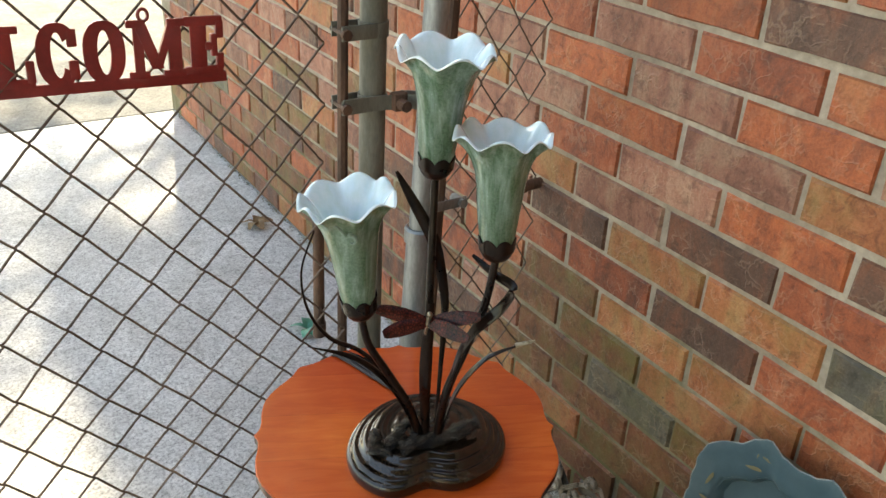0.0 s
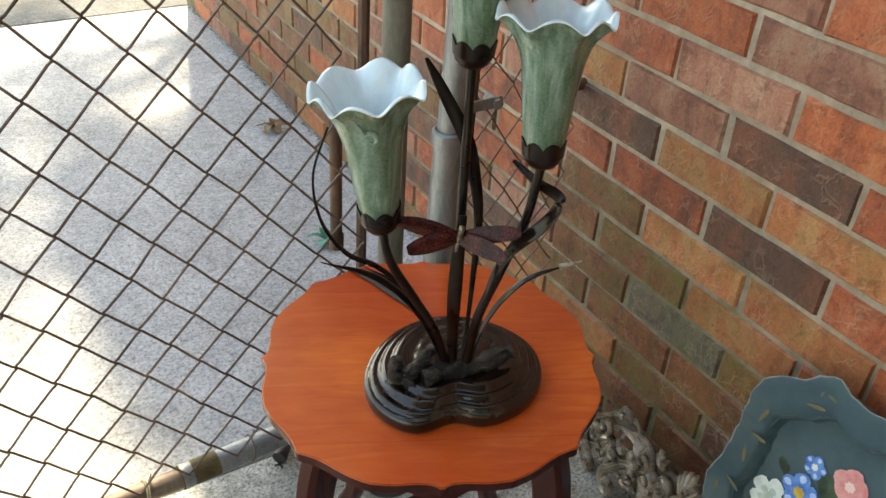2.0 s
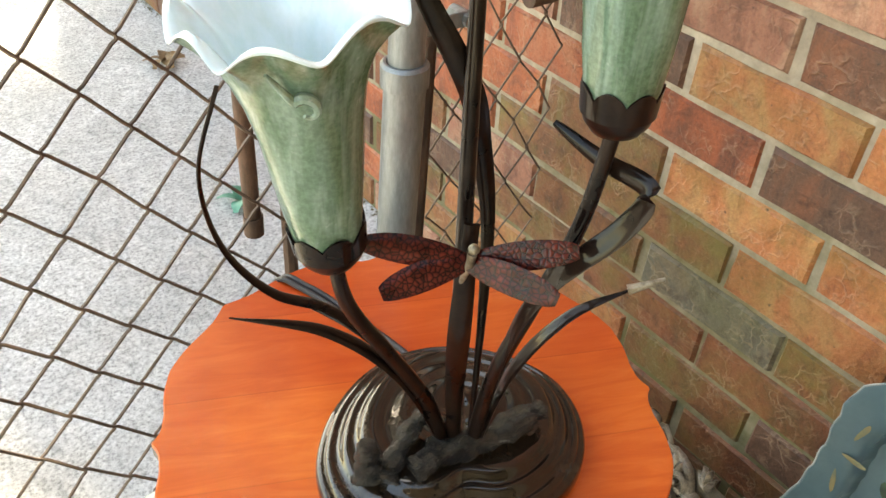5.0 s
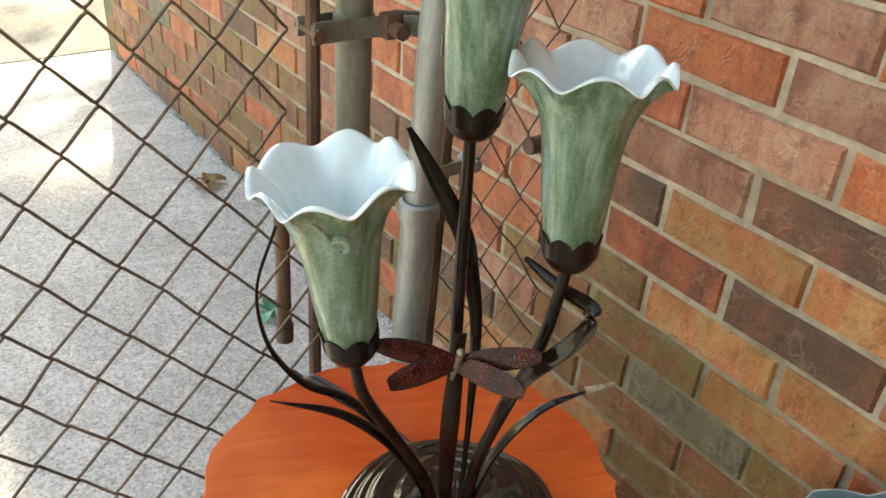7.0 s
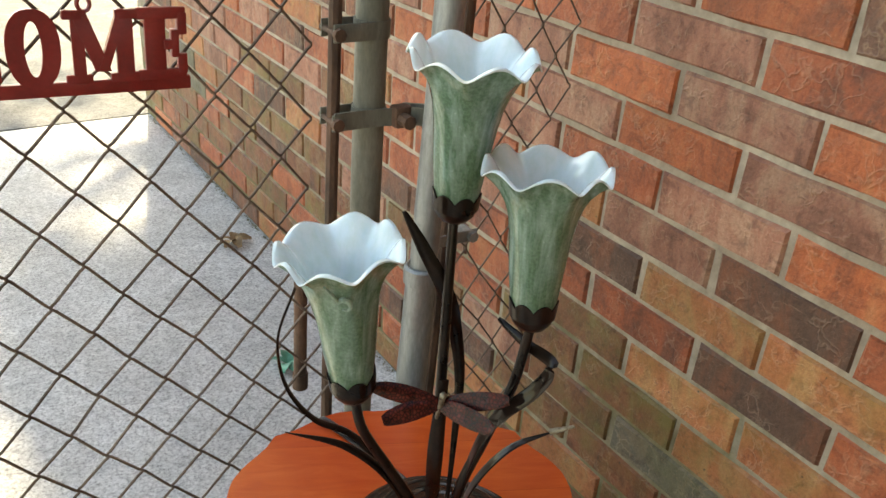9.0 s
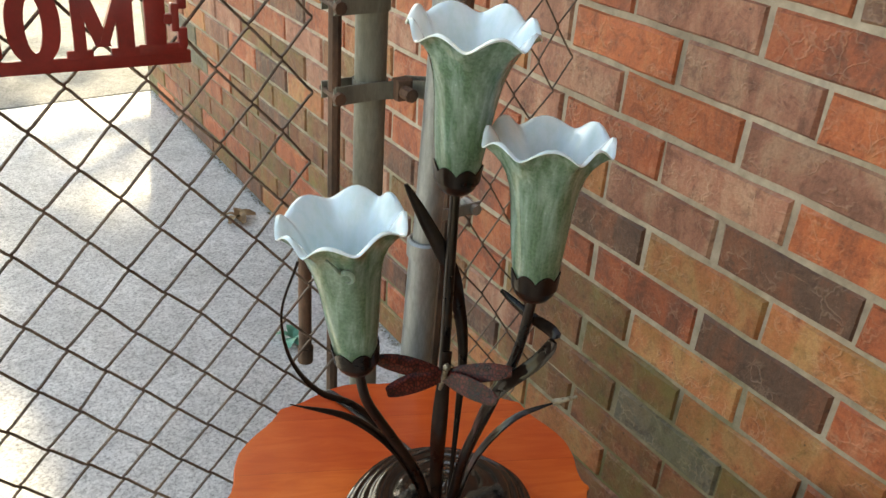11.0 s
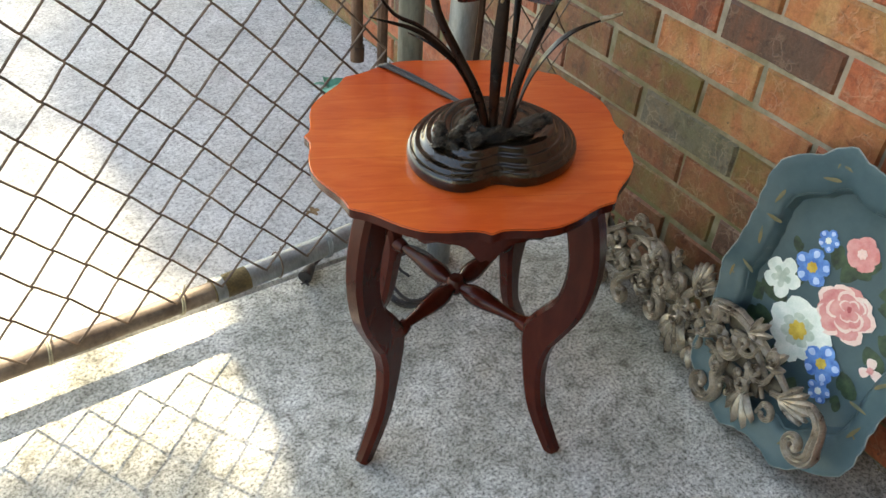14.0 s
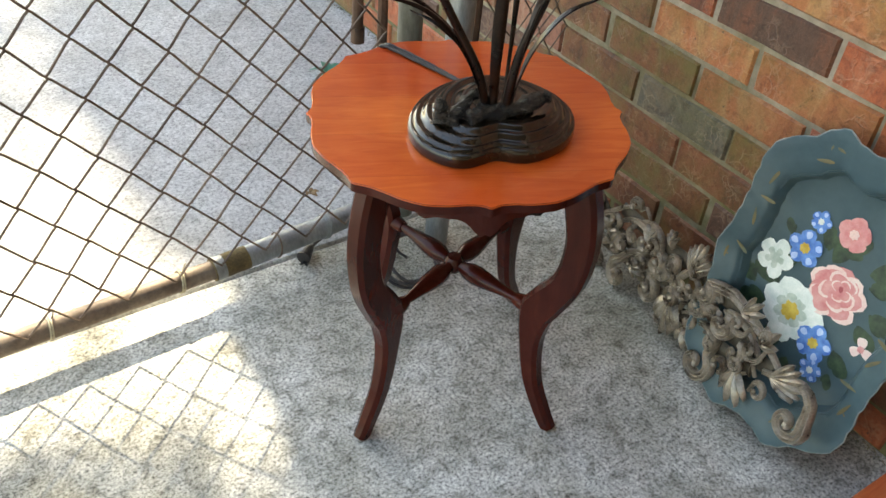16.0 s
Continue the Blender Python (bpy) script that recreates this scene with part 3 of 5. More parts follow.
def wire_tie(x, y, z, rad, turns, mat):
    """A twist of tie wire round the pipe."""
    bm = bmesh.new()
    pts = []
    for k in range(int(turns * 12) + 1):
        a = 2 * math.pi * k / 12
        pts.append(Vector((x + 0.0035 * k / 12 + 0.004 * math.sin(a), y + rad * math.cos(a), z + rad * math.sin(a))))
    pts += [pts[-1] + Vector((0.004, -0.012, 0.012)), pts[-1] + Vector((0.010, -0.014, 0.030))]
    tube(bm, spline(pts, 2), 0.0014, 6)
    part("wire_tie", bm, mat, gate, "twisted tie wire round the pipe")
wire_tie(0.185, 1.105, 0.059, 0.0185, 2, M_TIE)
wire_tie(0.452, 1.122, 0.060, 0.0215, 3, M_GALV)
wire_tie(-0.02, 1.099, 0.058, 0.0185, 2, M_TIE)
wire_tie(0.36, 1.115, 0.060, 0.0215, 1, M_WIRE)
bm = bmesh.new()
tube(bm, straight((0.628, GY, 0.02), (0.640, GY, 1.3), 4), 0.0205, 18)
part("upright", bm, M_AGED, gate)
bm = bmesh.new()
tube(bm, straight((0.572, GY - 0.004, 0.06), (0.590, GY - 0.004, 1.3), 4), lambda t: 0.0085, 8)
part("tension_bar", bm, M_RUST, gate, "flat rusty brown tension bar")
def band(z, parent, mat):
    bm = bmesh.new()
    ux = 0.628 + 0.012 * (z - 0.02) / 1.28
    prof = [(0.0208, -0.011), (0.0232, -0.011), (0.0232, 0.011), (0.0208, 0.011), (0.0208, -0.011)]
    lathe(bm, prof, (ux, GY, z), sides=20)
    box(bm, (ux - 0.062, GY - 0.0225, z - 0.011), (ux - 0.004, GY - 0.0195, z + 0.011), 0.001)
    box(bm, (ux - 0.062, GY + 0.012, z - 0.011), (ux - 0.010, GY + 0.015, z + 0.011), 0.001)
    b = part("tension_band", bm, mat, parent, "bent steel strap round the upright")
    bm = bmesh.new()
    lathe(bm, [(0.0, -0.032), (0.008, -0.032), (0.0085, -0.026), (0.004, -0.025), (0.004, 0.02), (0.0, 0.02)], (ux - 0.058, GY, z), (0, 1, 0), 8)
    part("bolt", bm, M_RUST, b)
band(0.905, gate, M_AGED)
band(0.795, gate, M_AGED)
bm = bmesh.new()
strap = lambda t: [(0.0115, -0.0014), (0.0115, 0.0014), (-0.0115, 0.0014), (-0.0115, -0.0014)]
sweep(bm, spline([(0.575, 1.117, 0.797), (0.628, 1.116, 0.797), (0.660, 1.108, 0.797), (0.685, 1.085, 0.80), (0.690, 1.030, 0.80), (0.672, 1.024, 0.80)], 5), strap, ref=(0, 0, 1))
sweep(bm, spline([(0.672, 1.118, 0.80), (0.700, 1.098, 0.80), (0.716, 1.072, 0.80), (0.718, 1.05, 0.80)], 5), strap, ref=(0, 0, 1))
latch = part("latch", bm, M_AGED, gate, "forked latch strap with rusty bolts")
bm = bmesh.new()
box(bm, (0.652, 1.098, 0.784), (0.676, 1.118, 0.812), 0.004)
lathe(bm, [(0, -0.02), (0.009, -0.02), (0.009, 0.0), (0, 0.0)], (0.662, 1.10, 0.797), (0, 1, 0), 8)
part("bolt", bm, M_RUST, latch)
bm = bmesh.new()
lattice(bm, lambda p: -0.85 < p.x < 0.578 and 0.06 < p.z < 1.3, gate_knot, range(-29, 8), range(-12, 18), 0.0019, 0.004, 0.0010)
part("wire_mesh", bm, M_WIRE, gate, "rusted woven diamond wire")

post = thing("fence_post", (0.665, 1.05, 0), "galvanised grey fence post standing by the brick wall", "post")
bm = bmesh.new()
tube(bm, straight((0.648, 1.05, 0.0), (0.674, 1.05, 0.60), 3), 0.0215, 20)
part("lower_sleeve", bm, M_GALV, post, "brighter wider galvanised lower pipe")
bm = bmesh.new()
tube(bm, straight((0.674, 1.05, 0.598), (0.704, 1.05, 1.35), 3), 0.0185, 20)
part("pipe", bm, M_GALV, post)
bm = bmesh.new()
lathe(bm, [(0.0217, 0.584), (0.0245, 0.584), (0.0245, 0.606), (0.0215, 0.609), (0.0185, 0.609)], (0.673, 1.05, 0), sides=22)
part("collar", bm, M_GALV, post)
panel = thing("chain_link_fence", (0.85, 1.15, 0), "narrow strip of rusty chain-link between post and wall", "fence")
bm = bmesh.new()
tube(bm, straight((0.722, 1.10, 0.05), (0.765, 1.10, 1.35), 3), 0.0085, 8)
part("tension_bar", bm, M_RUST, panel, "flat rusty brown tension bar")
bm = bmesh.new()
box(bm, (0.685, 1.07, 0.615), (0.775, 1.073, 0.632), 0.001)
lathe(bm, [(0, -0.012), (0.008, -0.012), (0.008, 0.02), (0, 0.02)], (0.765, 1.075, 0.623), (0, 1, 0), 8)
part("tension_band", bm, M_GALV, panel)
bm = bmesh.new()
lattice(bm, lambda p: 0.748 < p.x < 0.962 and 0.05 < p.z < 1.3, lambda i, j: Vector((0.76 + i * 0.0330, 1.12 + 0.004 * math.sin(j * 0.5 + i * 0.35), 0.803 - j * 0.0458)), range(-2, 9), range(-12, 18), 0.0014)
part("wire_mesh", bm, M_WIRE, panel, "rusted woven diamond wire")
bracket = thing("wall_bracket", (0.95, 1.12, 0.6), "short rusty brown pipe bracket fixed to the brick wall", "bracket")
bm = bmesh.new()
lathe(bm, [(0, -0.06), (0.012, -0.06), (0.0125, -0.022), (0.010, -0.02), (0.010, 0.018), (0, 0.018)], (0.955, 1.118, 0.60), (1, 0, 0), 14)
part("pipe_stub", bm, M_RUST, bracket)
rod = thing("drop_rod", (0.545, 1.16, 0.38), "short rusty steel rod hanging on the gate", "rod")
bm = bmesh.new()
tube(bm, straight((0.545, 1.16, 0.385), (0.549, 1.16, 0.62), 3), 0.0095, 12)
part("bar", bm, M_RUST, rod)
bm = bmesh.new()
tube(bm, straight((0.545, 1.16, 0.38), (0.546, 1.16, 0.405), 2), 0.0115, 12)
part("foot", bm, M_RUST, rod)

# ---- welcome sign ----
sign = thing("welcome_sign", (0.2, 1.128, 0.86), "dark red painted metal welcome sign hung on the gate", "sign")
SLOPE = math.atan2(-0.010, 0.27)
bm = bmesh.new()
box(bm, (-0.44, -0.004, -0.002), (0.0, 0.004, 0.0125), 0.002)
bar = part("bar", bm, M_SIGN)
bar.parent = sign
sign_frame = pose(0.404, 1.126, 0.8595, 0, math.degrees(-SLOPE), 0)
bar.matrix_world = sign_frame
def stroke(bm, a, b, half, o=0.0):
    """A flat bar between two points of the sign's plane."""
    (x0, z0), (x1, z1) = a, b
    front = [bm.verts.new(p) for p in ((x0 - half, -0.004 - o, z0), (x0 + half, -0.004 - o, z0), (x1 + half, -0.004 - o, z1), (x1 - half, -0.004 - o, z1))]
    back = [bm.verts.new((v.co.x, o, v.co.z)) for v in front]
    bm.faces.new(front)
    bm.faces.new(back[::-1])
    for k in range(4):
        bm.faces.new((front[k], front[(k + 1) % 4], back[(k + 1) % 4], back[k]))


def glyph(ch, x, w):
    bm = bmesh.new()
    lo, hi = 0.010, 0.084
    if ch == "M":
        for a, b, h in (((x + 0.010, lo), (x + 0.010, hi), 0.006), ((x + w - 0.010, lo), (x + w - 0.010, hi), 0.0085), ((x + 0.011, hi), (x + w / 2, lo + 0.012), 0.0075), ((x + w / 2, lo + 0.0121), (x + w - 0.011, hi), 0.005)):
            bmesh.ops.recalc_face_normals(bm, faces=bm.faces)
            stroke(bm, a, b, h, len(bm.faces) * 0.00006)
    elif ch == "W":
        for a, b, h in (((x + 0.008, hi), (x + w * 0.3, lo), 0.008), ((x + w * 0.3, lo), (x + w * 0.5, hi), 0.005), ((x + w * 0.5, hi), (x + w * 0.7, lo), 0.008), ((x + w * 0.7, lo), (x + w - 0.008, hi), 0.005)):
            bmesh.ops.recalc_face_normals(bm, faces=bm.faces)
            stroke(bm, a, b, h, len(bm.faces) * 0.00006)
    elif ch in "OC":
        n = 40
        gap = 0.62 if ch == "C" else 0.0
        cx, cz, hh = x + w / 2, (lo + hi) / 2, (hi - lo) / 2
        rows = []
        for k in range(n + (1 if gap else 0)):
            a = gap + (2 * math.pi - 2 * gap) * k / n
            c, d = math.cos(a), math.sin(a)
            po = (cx + w * 0.53 * math.copysign(abs(c) ** 0.85, c), cz + (hh + 0.002) * math.copysign(abs(d) ** 0.85, d))
            pi_ = (cx + w * 0.17 * c, cz + hh * 0.74 * d)
            rows.append([bm.verts.new((p[0], y, p[1])) for p, y in ((po, -0.0042), (pi_, -0.0042), (pi_, 0.0), (po, 0.0))])
        for k in range(len(rows) if not gap else len(rows) - 1):
            r0, r1 = rows[k], rows[(k + 1) % len(rows)]
            for q in range(4):
                bm.faces.new((r0[q], r0[(q + 1) % 4], r1[(q + 1) % 4], r1[q]))
        if gap:
            bm.faces.new(rows[0])
            bm.faces.new(rows[-1][::-1])
    # slab stems, arms and serifs: (x from, x to, z from, z to) in parts of the letter's width and height
    slabs = {"W": ((-0.04, 0.26, 0.90, 1.0), (0.74, 1.04, 0.90, 1.0)),
             "M": ((-0.06, 0.34, 0.0, 0.13), (0.60, 1.06, 0.0, 0.13), (-0.06, 0.24, 0.88, 1.0), (0.74, 1.06, 0.88, 1.0)),
             "E": ((0.10, 0.56, 0.0, 1.0), (-0.06, 1.0, 0.0, 0.15), (-0.06, 1.0, 0.86, 1.02), (0.80, 1.02, 0.08, 0.36), (0.80, 1.02, 0.64, 0.94), (0.5, 0.74, 0.44, 0.56), (0.66, 0.84, 0.33, 0.70)),
             "L": ((0.10, 0.56, 0.0, 1.0), (-0.06, 1.0, 0.0, 0.15), (-0.06, 0.74, 0.88, 1.0), (0.80, 1.02, 0.08, 0.44)),
             "C": ((0.74, 1.0, 0.62, 0.92), (0.74, 1.0, 0.08, 0.40)), "O": ()}[ch]
    for k, (x0, x1, z0, z1) in enumerate(slabs):
        q = 0.00035 * k
        box(bm, (x + x0 * w, -0.0046 - q, lo + z0 * (hi - lo) - q * 0.5), (x + x1 * w, 0.0004 + q, lo + z1 * (hi - lo) + q * 0.5), 0.0022)
    o = part("letter", bm, M_SIGN)
    o.parent = sign
    o.matrix_world = sign_frame
for ch, x, w in (("W", -0.417, 0.074), ("E", -0.336, 0.048), ("L", -0.281, 0.046), ("C", -0.230, 0.046), ("O", -0.177, 0.047), ("M", -0.122, 0.065), ("E", -0.052, 0.048)):
    glyph(ch, x, w)

bm = bmesh.new()
ring = [Vector((-0.104 + 0.006 * math.cos(a), -0.002, 0.090 + 0.0075 * math.sin(a))) for a in [2 * math.pi * k / 16 for k in range(17)]]
tube(bm, ring, 0.0022, 8, cap=False)
hang = part("hanging_ring", bm, M_SIGN)
hang.parent = sign
hang.matrix_world = sign_frame

# ---- occasional table ----
TC, TZ, LEG0 = Vector((0.501, 0.789, 0)), 0.460, 198.5
table = thing("side_table", (TC.x, TC.y, 0), "small orange-brown wooden table with scalloped top and dark cabriole legs", "table")
def rim(a_deg):
    f = abs((a_deg - LEG0 + 45) % 90 - 45)                # 0 at a leg, 45 between legs
    steps = ((0, 0.2105), (3, 0.2060), (6, 0.2028), (10, 0.2022), (18, 0.2045), (24, 0.2050), (31, 0.2005), (37, 0.1950), (41, 0.1945), (43, 0.1965), (45, 0.2012))
    for (f0, r0), (f1, r1) in zip(steps, steps[1:]):
        if f <= f1:
            return r0 + (r1 - r0) * (f - f0) / (f1 - f0)
bm = bmesh.new()
outline_slab(bm, [(TC.x + rim(a) * math.cos(radians(a)), TC.y + rim(a) * math.sin(radians(a))) for a in range(0, 360, 1)], TZ - 0.012, TZ, 0.0012)
top = part("tabletop", bm, M_TOP, table)
top.data.materials.append(M_LEG)                        # faces turned sideways and down take the darker leg wood
for f in top.data.polygons:
    f.material_index = int(f.normal.z < 0.5)
for k in range(4):
    a = radians(LEG0 + 90 * k - (7 if k == 3 else 0))
    d, s = Vector((math.cos(a), math.sin(a), 0)), Vector((-math.sin(a), math.cos(a), 0))
    prof = ((0.166, 0.448, 0.024), (0.183, 0.40, 0.0225), (0.191, 0.345, 0.0205), (0.183, 0.285, 0.0205), (0.158, 0.235, 0.0245), (0.145, 0.205, 0.0240), (0.144, 0.15, 0.0165), (0.156, 0.08, 0.0135), (0.182, 0.025, 0.0125), (0.197, 0.0, 0.0115))
    path = spline([TC + d * r + Vector((0, 0, z)) for r, z, w in prof], 5)
    ws = spline([(w, 0, 0) for r, z, w in prof], 5)
    def sec(t, ws=ws):
        w = ws[min(len(ws) - 1, round(t * (len(ws) - 1)))].x
        h = 0.0135 if t < 0.55 else 0.0135 - 0.0035 * (t - 0.55) / 0.45
        c = 0.0055
        return [(h, -w + c), (h, w - c), (h - c, w), (-h + c, w), (-h, w - c), (-h, -w + c), (-h + c, -w), (h - c, -w)]
    bm = bmesh.new()
    sweep(bm, path, sec, ref=s)
    # knee lug that takes the stretcher
    lathe(bm, [(0, 0), (0.011, 0.0), (0.012, 0.012), (0.009, 0.024), (0, 0.026)], TC + d * 0.132 + Vector((0, 0, 0.208)), -d, 10)
    part("leg", bm, M_LEG, table)
    # apron between this leg and the next, with a scrolled lower edge
    a2 = radians(LEG0 + 90 * k + 90)
    p0, p1 = TC + d * 0.158, TC + Vector((math.cos(a2), math.sin(a2), 0)) * 0.158
    nrm = ((p0 + p1) / 2 - TC).normalized()
    bm = bmesh.new()
    top, low = [], []
    N = 40
    for i in range(N + 1):
        t = i / N
        f = abs(t - 0.5) * 2
        dip = 0.020 + 0.015 * math.exp(-((f - 0.62) / 0.12) ** 2) + 0.004 * math.exp(-((f - 0.40) / 0.10) ** 2) + 0.027 * math.exp(-(f / 0.16) ** 2) - 0.007 * math.exp(-(f / 0.035) ** 2)
        q = p0.lerp(p1, t) + nrm * 0.070 * (1 - f ** 2)
        top.append(q + Vector((0, 0, TZ - 0.0112)))
        low.append(q + Vector((0, 0, TZ - 0.0112 - dip)))
    vt = [[bm.verts.new(v - nrm * o) for v in row] for o in (0, 0.014) for row in (top, low)]
    for i in range(N):
        for r1, r2 in ((0, 1), (2, 3), (1, 3), (0, 2)):
            bm.faces.new((vt[r1][i], vt[r1][i + 1], vt[r2][i + 1], vt[r2][i]))
    part("apron", bm, M_LEG, table, smooth=False)
    # turned stretcher half
    bm = bmesh.new()
    lathe(bm, [(0, 0.006), (0.008, 0.008), (0.009, 0.016), (0.0135, 0.028), (0.0145, 0.042), (0.0125, 0.06), (0.009, 0.08), (0.0065, 0.105), (0.0055, 0.124), (0, 0.124)], TC + Vector((0, 0, 0.209)), d, 16)
    part("stretcher", bm, M_LEG, table)
bm = bmesh.new()
lathe(bm, [(0, -0.014), (0.010, -0.013), (0.0145, -0.006), (0.0145, 0.006), (0.010, 0.013), (0, 0.014)], TC + Vector((0, 0, 0.209)), (0, 0, 1), 16)
part("hub", bm, M_LEG, table)

# ---- lily lamp ----
LC = Vector((0.508, 0.752, TZ))
LU, LV = Vector((0.86, -0.51, 0)), Vector((0.51, 0.86, 0))
lamp = thing("lily_lamp", LC, "three-light lily table lamp with green glass shades on a bronze base", "lamp")
FOOT = (0.104, 0.101, 0.093, 0.087, 0.085, 0.085, 0.086, 0.089, 0.097, 0.108, 0.1135, 0.1085, 0.083, 0.093, 0.0985, 0.103)
def foot_r(a):
    """Lobed outline, waisted in front: sixteen radii, smoothly joined."""
    q = (a / (2 * math.pi) * 16) % 16
    i, t = int(q), q - int(q)
    p0, p1, p2, p3 = (FOOT[(i + d) % 16] for d in (-1, 0, 1, 2))
    return 0.5 * (2 * p1 + (p2 - p0) * t + (2 * p0 - 5 * p1 + 4 * p2 - p3) * t * t + (3 * p1 - p0 - 3 * p2 + p3) * t ** 3)
bm = bmesh.new()
prof = [(0.985, 0.0), (0.995, 0.002), (1.0, 0.006), (0.998, 0.012), (0.990, 0.0155), (0.975, 0.0172), (0.955, 0.0176)]
for q in range(26):                                      # soft ripples up the shoulder
    t = q / 25
    prof.append((0.945 - 0.265 * t, 0.0178 + 0.0145 * t ** 0.9 + 0.0019 * (1 - 0.3 * t) * math.sin(t * 4.6 * math.pi)))
for q in range(1, 20):                                   # nearly flat top with shallow swirls
    t = q / 19
    prof.append((0.68 * (1 - t), 0.0323 + 0.004 * t + 0.0012 * math.sin(t * 21)))
rings = []
for s, h in prof:
    rings.append([bm.verts.new(LC + (LU * math.cos(a) + LV * math.sin(a)) * foot_r(a) * max(s, 0.002) + Vector((0, 0, h + 0.0006)) + LV * 0.014 * (1 - s) + LU * 0.012 * (1 - s)) for a in [2 * math.pi * k / 128 for k in range(128)]])
for a, b in zip(rings, rings[1:]):
    for k in range(128):
        bm.faces.new((a[k], a[(k + 1) % 128], b[(k + 1) % 128], b[k]))
bm.faces.new(rings[0][::-1])
bm.faces.new(rings[-1])
part("base", bm, M_BASE, lamp, "glossy dark base of stepped ripples")
# knobbly cast branch on the base
bm = bmesh.new()
def gnarl(r0, r1, s):
    return lambda t: (r0 + (r1 - r0) * t) * (1 + 0.13 * math.sin(19 * t + s) + 0.08 * math.sin(47 * t + 2 * s)) * (1 if t < 0.93 else 0.72)
tube(bm, spline([(0.452, 0.722, 0.499), (0.470, 0.722, 0.500), (0.490, 0.718, 0.500), (0.514, 0.711, 0.503), (0.536, 0.709, 0.507), (0.556, 0.705, 0.511)], 9), gnarl(0.0085, 0.0105, 0), 14)
tube(bm, spline([(0.426, 0.739, 0.492), (0.429, 0.744, 0.504), (0.431, 0.748, 0.519)], 6), gnarl(0.0105, 0.0070, 1), 12)
tube(bm, spline([(0.434, 0.728, 0.494), (0.447, 0.737, 0.501), (0.466, 0.746, 0.508), (0.484, 0.751, 0.512)], 7), gnarl(0.0085, 0.0065, 2), 12)
tube(bm, spline([(0.470, 0.724, 0.502), (0.482, 0.732, 0.505), (0.494, 0.742, 0.503)], 5), gnarl(0.0075, 0.0055, 3), 10)
for v in bm.verts:                                       # furrowed bark
    w = math.sin(v.co.x * 900 + 3 * math.sin(v.co.z * 700)) * math.sin(v.co.y * 760 + 2 * math.sin(v.co.x * 310))
    v.co += Vector((0.3 * w, 0.3 * w, w)) * 0.0011
part("log", bm, M_BARK, lamp, "rough grey-brown cast branch")
SHADES = (
    (Vector((0.411, 0.747, 0.689)), Vector((0.396, 0.751, 0.849)), [(0.484, 0.730, 0.497), (0.470, 0.735, 0.55), (0.446, 0.744, 0.60), (0.421, 0.748, 0.65), (0.411, 0.747, 0.692)]),
    (Vector((0.508, 0.757, 0.837)), Vector((0.507, 0.746, 0.992)), [(0.490, 0.727, 0.497), (0.494, 0.735, 0.62), (0.502, 0.748, 0.75), (0.508, 0.757, 0.840)]),
    (Vector((0.544, 0.682, 0.760)), Vector((0.547, 0.691, 0.914)), [(0.501, 0.718, 0.497), (0.508, 0.712, 0.57), (0.524, 0.699, 0.64), (0.537, 0.687, 0.70), (0.544, 0.682, 0.763)]),
)
for n, (s0, s1, stem) in enumerate(SHADES):
    ax = (s1 - s0).normalized()
    bm = bmesh.new()
    tube(bm, spline(stem, 8), lambda t: 0.0056 - 0.0012 * t, 12)
    part("stem", bm, M_BRONZE, lamp)
    # calyx socket with pointed sepals
    bm = bmesh.new()
    lathe(bm, [(0.0, -0.002), (0.007, 0.0), (0.013, 0.003), (0.0175, 0.009), (0.0195, 0.018), (0.0195, 0.024), (0.0175, 0.024), (0.0170, 0.012), (0.0, 0.010)], s0, ax, 24)
    def crown_wave(a, i, r, h):
        if i in (1, 2):
            pk = abs(math.cos(3.5 * a)) ** 0.8
            return r + 0.0012 * pk, h + 0.007 * pk
        return r, h
    lathe(bm, [(0.0198, 0.014), (0.0202, 0.024), (0.0188, 0.024), (0.0184, 0.014)], s0, ax, 56, crown_wave)
    part("socket", bm, M_BRONZE, lamp)
    # ruffled lily: outer skin and inner skin
    H = (s1 - s0).length
    ph = (-0.7, 1.1, 2.8)[n]
    lobes = 8
    base = ((0.0165, 0.012), (0.0195, 0.030), (0.0222, 0.050), (0.0243, 0.070), (0.0262, 0.090), (0.0288, 0.106), (0.0325, 0.120), (0.0368, 0.1315), (0.0418, 0.1405), (0.0458, 0.1465), (0.0480, 0.1485), (0.0486, 0.1476))
    def ruffle(a, i, r, h):
        f = max(0, (h - 0.085) / 0.064)
        w = 1.9 * math.sqrt(math.cos(lobes * 0.5 * (a + 0.10 * math.sin(2 * a + n)) + ph) ** 2 + 0.08) - 1.36 + 0.22 * math.sin(3 * a + n)
        return r * (1 - 0.030 * f ** 2 * w + 0.05 * f ** 4) + 0.0006 * math.sin(5 * a + 40 * h), h * H / 0.158 + 0.0070 * f ** 3 * w
    bm = bmesh.new()
    lathe(bm, base, s0, ax, 140, ruffle)
    bmesh.ops.recalc_face_normals(bm, faces=bm.faces)
    part("shade", bm, M_GREEN, lamp, "green mottled outer glass of a ruffled lily shade")
    sh = lamp.children[-1]
    fade = sh.data.attributes.new("thinning", "FLOAT", "POINT")
    fade.data.foreach_set("value", [0.75 * (v.co - s0).dot(ax) / H - 0.19 for v in sh.data.vertices])
    bm = bmesh.new()
    inner = [(r - 0.0016, h + 0.0006) for r, h in base[:-1]]
    rr = lathe(bm, inner + [(0.0490, 0.1488), (0.0495, 0.1484), (0.0494, 0.1474), (0.0486, 0.1471)], s0, ax, 140, ruffle)
    o = part("lining", bm, M_OPAL, sh, "pale blue-white opal inside with a white lip")
